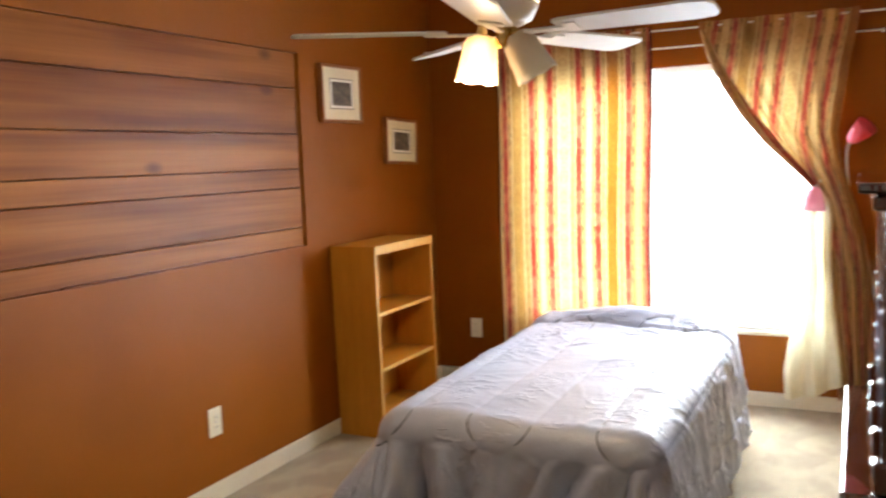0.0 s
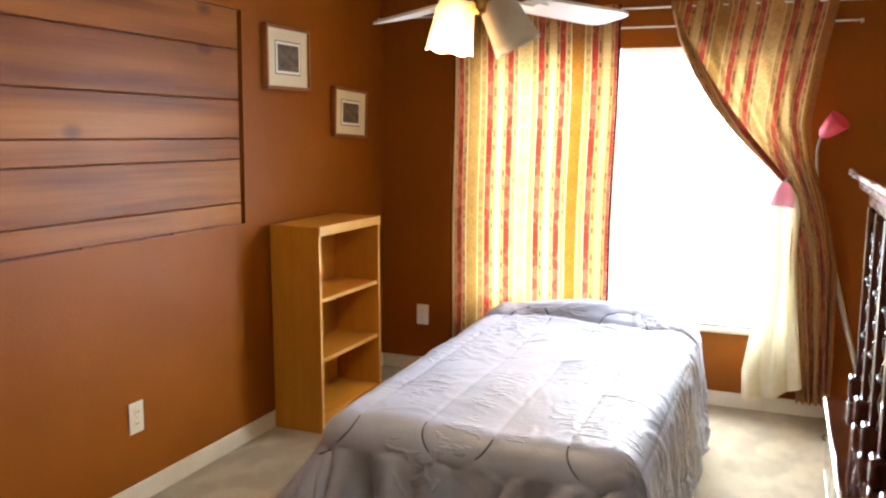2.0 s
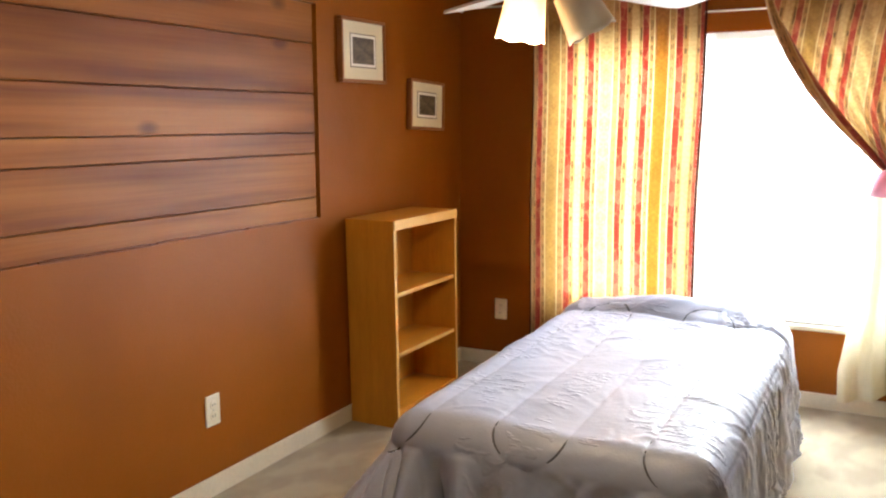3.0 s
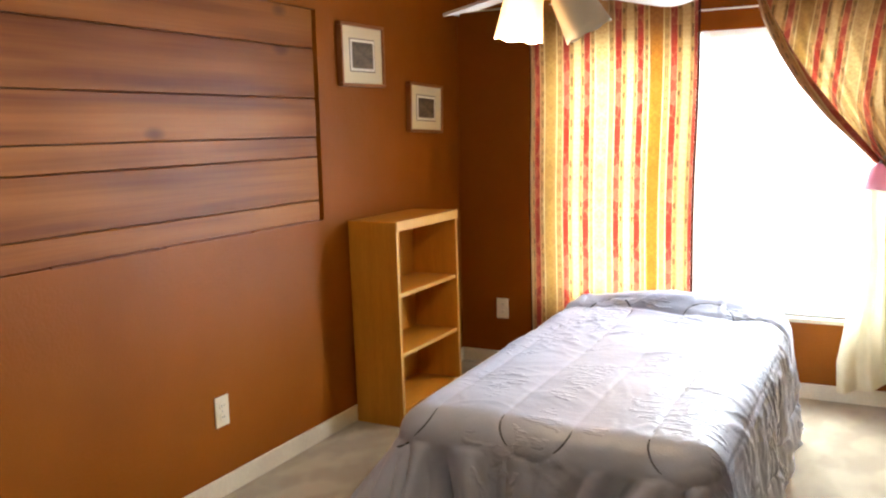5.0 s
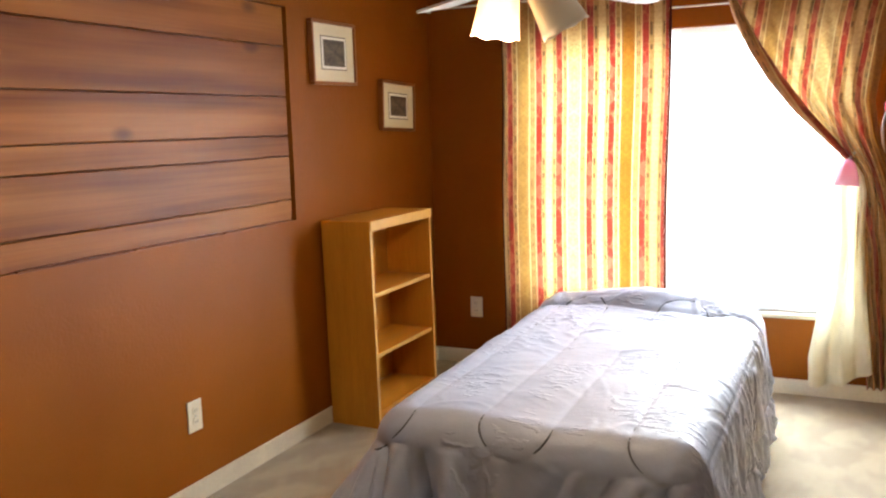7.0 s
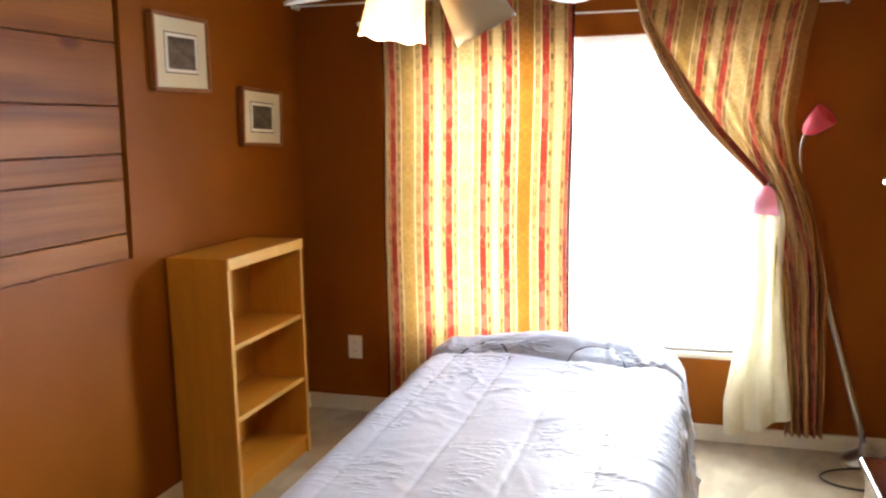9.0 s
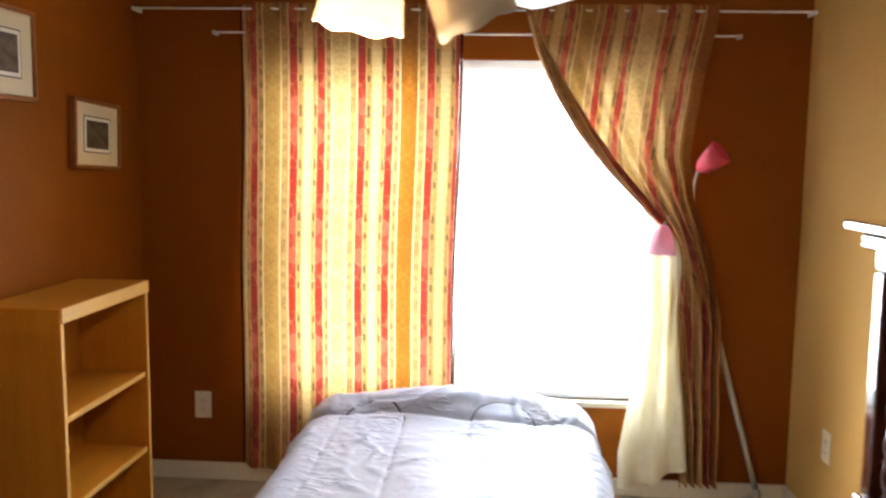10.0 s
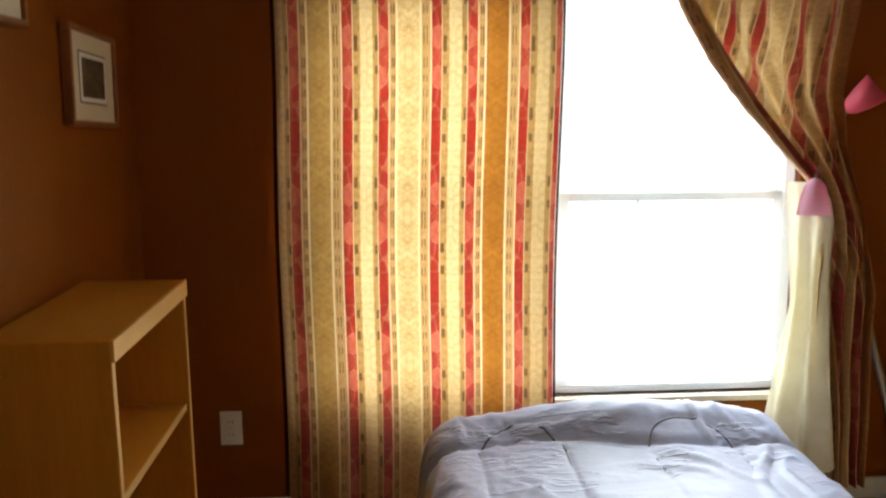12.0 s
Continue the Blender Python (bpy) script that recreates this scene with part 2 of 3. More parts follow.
OAK_FLAT = surface("oak_shelf_veneer", (0.46, 0.185, 0.018), (0.56, 0.235, 0.027), 0.48, spec=0.2, grain=14, blotch=2.0, relief=0.03, stretch=(12, 1.2, 12))
# translucent share brightens the backlit frames in place of window glare
VINYL = translucent("white_window_vinyl", (0.90, 0.92, 0.90), 0.36)
GLASS = clear("window_glass")
CURTAIN = curtain_cloth("striped_jacquard", 0.135)
DOUBLED_CURTAIN = curtain_cloth("doubled_striped_jacquard", 0.065)
LINING = curtain_cloth("cream_lining", 0.2, True)
SATIN = satin("silver_satin")
HEM_AND_SHADE = surface("dark_red_hem_and_shade", (0.04, 0.010, 0.007), (0.07, 0.017, 0.010), 0.9, spec=0.05)
WHITE_ROD = surface("white_enamel", (0.74, 0.72, 0.68), (0.8, 0.78, 0.74), 0.35, relief=0.02)
BLADE = surface("white_fan_blade", (0.66, 0.64, 0.6), (0.74, 0.72, 0.68), 0.45, grain=25, relief=0.02)
BRASS = surface("polished_brass", (0.62, 0.42, 0.16), (0.74, 0.52, 0.22), 0.22, 1.0, relief=0.02)
FROST = translucent("frosted_shade_glass", (0.72, 0.65, 0.54), 0.06)
frost = FROST.node_tree
through_glass, last = frost.nodes.new("ShaderNodeBsdfTransparent"), frost.nodes.new("ShaderNodeMixShader")
through_glass.inputs[0].default_value, last.inputs[0].default_value = (1.0, 0.93, 0.82, 1), 0.2
frost.links.new(frost.nodes["Mix Shader"].outputs[0], last.inputs[1])
frost.links.new(through_glass.outputs[0], last.inputs[2])
frost.links.new(last.outputs[0], frost.nodes["Material Output"].inputs[0])
BULB = glow("lit_bulb", (1.0, 0.82, 0.5), 26.0)
STEEL = surface("brushed_steel", (0.42, 0.41, 0.4), (0.52, 0.51, 0.5), 0.3, 1.0, grain=120, relief=0.03)
PINK = translucent("pink_plastic", (0.85, 0.16, 0.22), 0.6, 0.3)
# the same pink plastic, paled in its colour as if daylight shone through
BACKLIT_PINK = translucent("backlit_pink_plastic", (0.92, 0.62, 0.74), 0.75, 0.3)
THREAD = surface("grey_thread", (0.07, 0.07, 0.09), (0.10, 0.10, 0.13), 0.8, relief=0.0)
BLACK = surface("black_plastic", (0.012, 0.011, 0.011), (0.022, 0.02, 0.02), 0.4, relief=0.02)
IVORY = surface("ivory_plastic", (0.72, 0.66, 0.52), (0.78, 0.72, 0.58), 0.35, relief=0.01)
FRAME_WOOD = surface("brown_frame_wood", (0.20, 0.065, 0.016), (0.28, 0.095, 0.026), 0.35, grain=40, relief=0.05, stretch=(3, 1, 1))
MAT_BOARD = surface("cream_mat_board", (0.66, 0.61, 0.46), (0.72, 0.67, 0.52), 0.7, relief=0.03)
WHITE_CARD = surface("white_card", (0.8, 0.79, 0.74), (0.84, 0.83, 0.78), 0.7, relief=0.0)
INK = surface("dark_ink_line", (0.05, 0.04, 0.035), (0.07, 0.06, 0.05), 0.7, relief=0.0)
PRINT = surface("brown_landscape_print", (0.03, 0.022, 0.016), (0.15, 0.115, 0.08), 0.5, grain=45, blotch=14, relief=0.0, stretch=(1, 1, 2.2))
CHERRY = surface("dark_cherry_lacquer", (0.045, 0.012, 0.007), (0.085, 0.024, 0.013), 0.14, grain=18, blotch=3, relief=0.02, stretch=(6, 6, 1), coat=1.0)
WHITE_CABLE = surface("white_cable", (0.7, 0.68, 0.63), (0.76, 0.74, 0.7), 0.5, relief=0.0)
MATTRESS = surface("white_ticking", (0.6, 0.6, 0.62), (0.7, 0.7, 0.7), 0.9)
OUTSIDE = glow("bright_overcast_distance", (0.95, 0.98, 1.0), 3.0)


# ---- building helpers ----
def thing(name, label, category, group="", kind="", at=(0, 0, 0), rz=0.0):
    ob = new(name)
    ob.matrix_world = pose(*at, 0, 0, rz)
    return tagged(ob, label, category, group, kind)


def mesh_of(bm, material, smooth=False):
    data = bpy.data.meshes.new("mesh")
    bm.normal_update()
    bm.to_mesh(data)
    bm.free()
    data.materials.append(material)
    if smooth:
        data.polygons.foreach_set("use_smooth", [True] * len(data.polygons))
    return data


def part(name, bm, material, parent, label="", smooth=False):
    ob = new(name, mesh_of(bm, material, smooth))
    ob.parent = parent
    if label:
        ob["label"] = label
    return ob


def solid(name, bm, material, label, category, group="", kind="", smooth=False):
    return tagged(new(name, mesh_of(bm, material, smooth)), label, category, group, kind)


def box(lo, hi, bevel=0.0, bm=None, segments=2):
    """An axis-aligned block, its edges rounded."""
    b = bmesh.new()
    bmesh.ops.create_cube(b, size=1.0)
    for v in b.verts:
        v.co = Vector([lo[i] + (v.co[i] + 0.5) * (hi[i] - lo[i]) for i in range(3)])
    if bevel:
        bmesh.ops.bevel(b, geom=b.edges[:], offset=bevel, segments=segments, profile=0.5, affect="EDGES")
    return merge(bm, b)


def merge(into, b, m=None):
    if m is not None:
        bmesh.ops.transform(b, matrix=m, verts=b.verts)
    if into is None:
        return b
    tmp = bpy.data.meshes.new("tmp")
    b.to_mesh(tmp)
    b.free()
    into.from_mesh(tmp)
    bpy.data.meshes.remove(tmp)
    return into


def lathe(profile, m=None, bm=None, steps=28):
    """A turned form from (radius, height) pairs."""
    b = bmesh.new()
    rings = []
    for r, z in profile:
        rings.append([b.verts.new((r * math.cos(2 * math.pi * k / steps), r * math.sin(2 * math.pi * k / steps), z)) for k in range(steps)])
    for lo, hi in zip(rings, rings[1:]):
        for k in range(steps):
            b.faces.new((lo[k], lo[(k + 1) % steps], hi[(k + 1) % steps], hi[k]))
    if profile[0][0] > 1e-4:
        b.faces.new(rings[0][::-1])
    if profile[-1][0] > 1e-4:
        b.faces.new(rings[-1])
    bmesh.ops.remove_doubles(b, verts=b.verts, dist=1e-5)
    return merge(bm, b, m)


def tube(points, radius, bm=None, sides=10, smooth_steps=6):
    """A round bar along a smooth line through the points."""
    pts = [Vector(p) for p in points]
    line = []
    for i in range(len(pts) - 1):
        p0, p1, p2, p3 = pts[max(i - 1, 0)], pts[i], pts[i + 1], pts[min(i + 2, len(pts) - 1)]
        for k in range(smooth_steps):
            s = k / smooth_steps
            line.append(0.5 * (2 * p1 + (p2 - p0) * s + (2 * p0 - 5 * p1 + 4 * p2 - p3) * s * s + (3 * p1 - p0 - 3 * p2 + p3) * s**3))
    line.append(pts[-1])
    b = bmesh.new()
    rings, side = [], None
    for i, p in enumerate(line):
        way = (line[min(i + 1, len(line) - 1)] - line[max(i - 1, 0)]).normalized()
        side = (way.orthogonal() if side is None else side - way * side.dot(way)).normalized()
        up = way.cross(side)
        rings.append([b.verts.new(p + radius * (math.cos(2 * math.pi * k / sides) * side + math.sin(2 * math.pi * k / sides) * up)) for k in range(sides)])
    for lo, hi in zip(rings, rings[1:]):
        for k in range(sides):
            b.faces.new((lo[k], lo[(k + 1) % sides], hi[(k + 1) % sides], hi[k]))
    b.faces.new(rings[0][::-1])
    b.faces.new(rings[-1])
    return merge(bm, b)


def cloth(columns, rows, place, uv=None):
    """A sheet of columns x rows quads; place(u, v) gives each corner, uv(u, v) its cloth coordinates."""
    b = bmesh.new()
    grid = [[b.verts.new(place(i / columns, j / rows)) for i in range(columns + 1)] for j in range(rows + 1)]
    layer = b.loops.layers.uv.new("UVMap") if uv else None
    for j in range(rows):
        for i in range(columns):
            f = b.faces.new((grid[j][i], grid[j + 1][i], grid[j + 1][i + 1], grid[j][i + 1]))
            if uv:
                for loop, (a, c) in zip(f.loops, ((i, j), (i, j + 1), (i + 1, j + 1), (i + 1, j))):
                    loop[layer].uv = uv(a / columns, c / rows)
    return b


def along(table, x):
    """Linear reading of a short table of (x, value)."""
    return float(np.interp(x, [p[0] for p in table], [p[1] for p in table]))


def structure(name, bm, material, label, category):
    return solid(name, bm, material, label, category, kind="structure")


# ---- the room ----
structure("floor", box((-0.15, ROOM_S, -0.1), (ROOM_E + 0.15, 0.15, 0.0)), CARPET, "beige cut-pile carpet with vacuum and tread marks", "carpet")
structure("ceiling", box((-0.15, ROOM_S, ROOM_H), (ROOM_E + 0.15, 0.15, ROOM_H + 0.1)), CEILING, "plain off-white textured ceiling", "ceiling")

PAN_S, PAN_N = -3.055, -1.338
PAN_B, PAN_T = 0.957, 1.838


b = box((-0.15, ROOM_S, 0), (0, PAN_S, ROOM_H))
box((-0.15, PAN_N, 0), (0, 0, ROOM_H), bm=b)
box((-0.15, PAN_S, 0), (0, PAN_N, PAN_B), bm=b)
box((-0.15, PAN_S, PAN_T), (0, PAN_N, ROOM_H), bm=b)
box((-0.15, PAN_S, PAN_B), (-0.06, PAN_N, PAN_T), bm=b)
structure("wall_west", b, RUST, "burnt-orange painted wall with a boarded recess", "wall")
b = box((0, 0, 0), (WIN_L, 0.15, ROOM_H))
box((WIN_R, 0, 0), (ROOM_E, 0.15, ROOM_H), bm=b)
box((WIN_L, 0, 0), (WIN_R, 0.15, WIN_B), bm=b)
box((WIN_L, 0, WIN_T), (WIN_R, 0.15, ROOM_H), bm=b)
structure("wall_north", b, RUST, "burnt-orange painted wall with a wide window", "wall")
structure("wall_east", box((ROOM_E, ROOM_S, 0), (ROOM_E + 0.15, 0.15, ROOM_H)), TAN, "tan painted side wall", "wall")
# never in view; kept pale as a reflector for the south-facing sides
structure("wall_south", box((-0.15, ROOM_S - 0.12, 0), (ROOM_E + 0.15, ROOM_S, ROOM_H)), BOUNCE_WALL, "unseen wall closing the room, pale cream to bounce light", "wall")


def baseboard(lo, hi):
    structure("baseboard", box(lo, hi, 0.004), TRIM, "cream painted wooden baseboard along the carpet", "baseboard")


baseboard((0, ROOM_S, 0), (0.013, -0.013, 0.075))
baseboard((0, -0.013, 0), (ROOM_E - 0.013, 0, 0.075))
baseboard((ROOM_E - 0.013, ROOM_S, 0), (ROOM_E, 0, 0.075))

structure("ground", box((-30, 0.2, -0.9), (30, 60, -0.8)), surface("lawn", (0.05, 0.09, 0.03), (0.09, 0.13, 0.05), 0.9), "grass outside the window", "ground")
structure("backdrop", box((-14, 9.0, -1.0), (16, 9.1, 9.0)), OUTSIDE, "pale overcast distance beyond the window", "backdrop")


def window_unit(name, x0, x1):
    w = thing(name, "white vinyl single-hung window with a grid of panes, blown out by daylight", "window", "window units", "structure")
    y0, y1, t = 0.03, 0.10, 0.035
    mid = 1.07
    part("window_frame", box((x0, y0, WIN_B), (x0 + t, y1, WIN_T), 0.003), VINYL, w)
    part("window_frame", box((x1 - t, y0, WIN_B), (x1, y1, WIN_T), 0.003), VINYL, w)
    part("window_frame", box((x0 + t, y0, WIN_T - t), (x1 - t, y1, WIN_T), 0.003), VINYL, w)
    part("window_frame", box((x0 + t, y0, WIN_B), (x1 - t, y1, WIN_B + 0.02), 0.003), VINYL, w)
    for lo, hi, ya in ((WIN_B + 0.02, mid + 0.015, 0.04), (mid - 0.015, WIN_T - t, 0.072)):
        a, c = x0 + t, x1 - t
        sash = part("sash", box((a, ya, lo), (a + 0.032, ya + 0.026, hi), 0.003), VINYL, w)
        part("stile", box((c - 0.032, ya, lo), (c, ya + 0.026, hi), 0.003), VINYL, sash)
        part("rail", box((a + 0.032, ya, lo), (c - 0.032, ya + 0.026, lo + 0.05), 0.003), VINYL, sash)
        part("rail", box((a + 0.032, ya, hi - 0.03), (c - 0.032, ya + 0.026, hi), 0.003), VINYL, sash)
        gx0, gx1, gz0, gz1 = a + 0.032, c - 0.032, lo + 0.05, hi - 0.03
        for k in (1, 2):
            x = gx0 + (gx1 - gx0) * k / 3
            part("muntin", box((x - 0.006, ya + 0.008, gz0), (x + 0.006, ya + 0.016, gz1), 0.001), VINYL, sash)
        z = (gz0 + gz1) / 2
        for k in range(3):
            xa, xb = gx0 + (gx1 - gx0) * k / 3 + (0.006 if k else 0), gx0 + (gx1 - gx0) * (k + 1) / 3 - (0.006 if k < 2 else 0)
            part("muntin", box((xa, ya + 0.008, z - 0.006), (xb, ya + 0.016, z + 0.006), 0.001), VINYL, sash)
        pane = part("pane", box((gx0, ya + 0.018, gz0), (gx1, ya + 0.021, gz1)), GLASS, sash)
        pane.visible_shadow = False
    return w


window_unit("window_1", WIN_L + 0.005, 1.309)
window_unit("window_2", 1.318, WIN_R - 0.005)
structure("window_sill", box((WIN_L - 0.03, -0.035, WIN_B - 0.022), (WIN_R + 0.03, 0.03, WIN_B), 0.004), TRIM, "white painted window sill", "sill")

# boards set in the west wall's recess
panel = thing("plank_panel", "panel of varnished red cedar boards filling a recess in the wall", "wood panel")
# near-black sheet paints the shade seen between and beside the boards
part("backing", box((-0.058, PAN_S + 0.002, PAN_B + 0.002), (-0.030, PAN_N - 0.002, PAN_T - 0.002)), GAP_SHADE, panel, "backing sheet, coloured dark for the shade in the gaps")
COURSES = [PAN_B, 1.045, 1.228, 1.313, 1.472, 1.677, PAN_T]
for lo, hi in zip(COURSES, COURSES[1:]):
    part("plank", box((-0.029, PAN_S + 0.003, lo + 0.0018), (-0.010, PAN_N - 0.013, hi - 0.0018), 0.0022, segments=1), CEDAR, panel)
for k in range(3):
    y = PAN_S + 0.35 + k * 0.45
    part("edge_strip", box((-0.010, y, PAN_B - 0.003), (0.002, y + 0.42, PAN_B + 0.005), 0.0015), CEDAR, panel, "rough strip along the lower edge")


# ---- bookcase ----
def bookcase():
    w = thing("bookcase", "oak-veneer bookcase with two empty shelves, beside the corner", "bookcase", at=(0.014, -1.153, 0))
    D, W, H, T = 0.248, 0.598, 0.936, 0.018
    for y in (0, W - T):
        part("side_panel", box((0, y, 0), (D - 0.002, y + T, H), 0.0015), OAK, w)
        part("edge_band", box((D - 0.002, y, 0), (D, y + T, H - 0.042), 0.0005), OAK_EDGE, w, "pale oak edge band")
    part("top", box((0, T, H - T), (D - 0.003, W - T, H), 0.0015), OAK_FLAT, w)
    part("top_rail", box((D - 0.002, 0, H - 0.042), (D + 0.006, W, H + 0.001), 0.002), OAK_EDGE, w, "pale oak top rail")
    for z in (0.338, 0.612):
        s = part("shelf", box((0.008, T, z - T), (D - 0.012, W - T, z), 0.001), OAK_FLAT, w)
        part("edge_band", box((D - 0.012, T, z - T), (D - 0.008, W - T, z + 0.0005), 0.001), OAK_EDGE, s, "pale oak edge band")
    part("bottom_shelf", box((0.008, T, 0.06), (D - 0.006, W - T, 0.06 + T), 0.001), OAK_FLAT, w)
    part("kick_plate", box((D - 0.03, T, 0.0), (D - 0.014, W - T, 0.06), 0.001), OAK, w)
    part("back_panel", box((0, T, 0.06 + T), (0.006, W - T, H - T)), OAK, w)
    return w


# the case has racked a little towards the camera's side; its shelves stay level
for ob in bookcase().children_recursive:
    for v in ob.data.vertices:
        v.co.y -= 0.025 * v.co.z


# ---- pictures and outlets ----
def picture(y, z, w, h, tilt):
    p = thing("framed_picture", "small landscape print in a cream mat and thin brown wooden frame", "picture", "framed pictures")
    p.matrix_world = pose(0.002, y, z, tilt)
    f, d = 0.014, 0.026
    part("frame_rail", box((0, -w / 2, h / 2 - f), (d, w / 2, h / 2), 0.003), FRAME_WOOD, p)
    part("frame_rail", box((0, -w / 2, -h / 2), (d, w / 2, -h / 2 + f), 0.003), FRAME_WOOD, p)
    part("frame_rail", box((0, -w / 2, -h / 2 + f), (d, -w / 2 + f, h / 2 - f), 0.003), FRAME_WOOD, p)
    part("frame_rail", box((0, w / 2 - f, -h / 2 + f), (d, w / 2, h / 2 - f), 0.003), FRAME_WOOD, p)
    part("mat_board", box((0.002, -w / 2 + f, -h / 2 + f), (0.016, w / 2 - f, h / 2 - f)), MAT_BOARD, p)
    iw, ih = w * 0.29, h * 0.265
    part("ink_border", box((0.016, -iw, -ih), (0.0168, iw, ih)), INK, p)
    part("inner_mat", box((0.0168, -iw + 0.004, -ih + 0.004), (0.0178, iw - 0.004, ih - 0.004), 0.0004), WHITE_CARD, p)
    part("print", box((0.0178, -iw + 0.018, -ih + 0.016), (0.0186, iw - 0.018, ih - 0.016)), PRINT, p)
    return p


picture(-1.012, 1.669, 0.362, 0.276, 0.6)
picture(-0.418, 1.441, 0.356, 0.247, -2.0)


def outlet(m, label="ivory wall outlet plate with two sockets"):
    o = thing("wall_outlet", label, "outlet", "wall outlets")
    o.matrix_world = m
    part("cover_plate", box((-0.036, -0.006, -0.058), (0.036, 0.0, 0.058), 0.003), IVORY, o)
    for z in (-0.021, 0.021):
        s = part("socket", lathe([(0.0165, 0), (0.0165, 0.002), (0.015, 0.0028), (0, 0.0028)], pose(0, -0.006, z, 90)), IVORY, o)
        for x in (-0.006, 0.006):
            part("slot", box((x - 0.001, -0.0094, z - 0.004), (x + 0.001, -0.0086, z + 0.005)), BLACK, s)
    part("screw", lathe([(0.003, 0), (0.003, 0.001), (0, 0.0016)], pose(0, -0.006, 0, 90), steps=12), STEEL, o)
    return o


outlet(pose(0.0, -2.038, 0.321, 0, 0, 90))
outlet(pose(0.254, 0.0, 0.323))
outlet(pose(ROOM_E, -0.40, 0.37, 0, 0, -90))


# ---- bed ----
BED_W, BED_E, BED_S, BED_N, BED_TOP = 0.895, 1.79, -2.235, -0.61, 0.505
bed = thing("bed", "single bed made up with a low mattress and box base", "bed")
part("mattress", box((BED_W + 0.05, BED_S + 0.05, 0.27), (BED_E - 0.05, BED_N + 0.02, BED_TOP - 0.035), 0.04), MATTRESS, bed)
part("box_base", box((BED_W + 0.06, BED_S + 0.06, 0.09), (BED_E - 0.06, BED_N + 0.01, 0.27), 0.02), MATTRESS, bed)
for x in (BED_W + 0.12, BED_E - 0.12):
    for y in (BED_S + 0.15, BED_N - 0.12):
        part("leg", lathe([(0.02, 0), (0.025, 0.09)], pose(x, y, 0)), BLACK, bed)


def meander(x, y):
    """Distance from the comforter's winding stitch line."""
    lines = [0.78, 0.99, 1.20, 1.41, 1.62, 1.83]
    best = 1.0
    if -2.20 < y < -0.80:
        best = min(abs(x - a) for a in lines)
    for cx in (0.885, 1.305, 1.725):
        if y <= -2.20:
            best = min(best, abs(math.hypot(x - cx, y + 2.20) - 0.105))
    for cx in (1.095, 1.515):
        if y >= -0.80:
            best = min(best, abs(math.hypot(x - cx, y + 0.80) - 0.105))
    return best


# creases of the foot drop: where each starts along the edge, its slant, height and width
FOLDS = [(0.97, -0.10, 0.030, 0.022), (1.05, 0.05, -0.024, 0.020), (1.12, 0.10, 0.020, 0.022), (1.28, 0.0, 0.012, 0.03), (1.40, -0.2, -0.012, 0.025),
         (1.50, -0.35, 0.024, 0.02), (1.58, -0.45, -0.022, 0.02), (1.65, -0.5, 0.030, 0.02), (1.73, -0.25, -0.022, 0.018), (1.78, 0.0, 0.030, 0.02)]


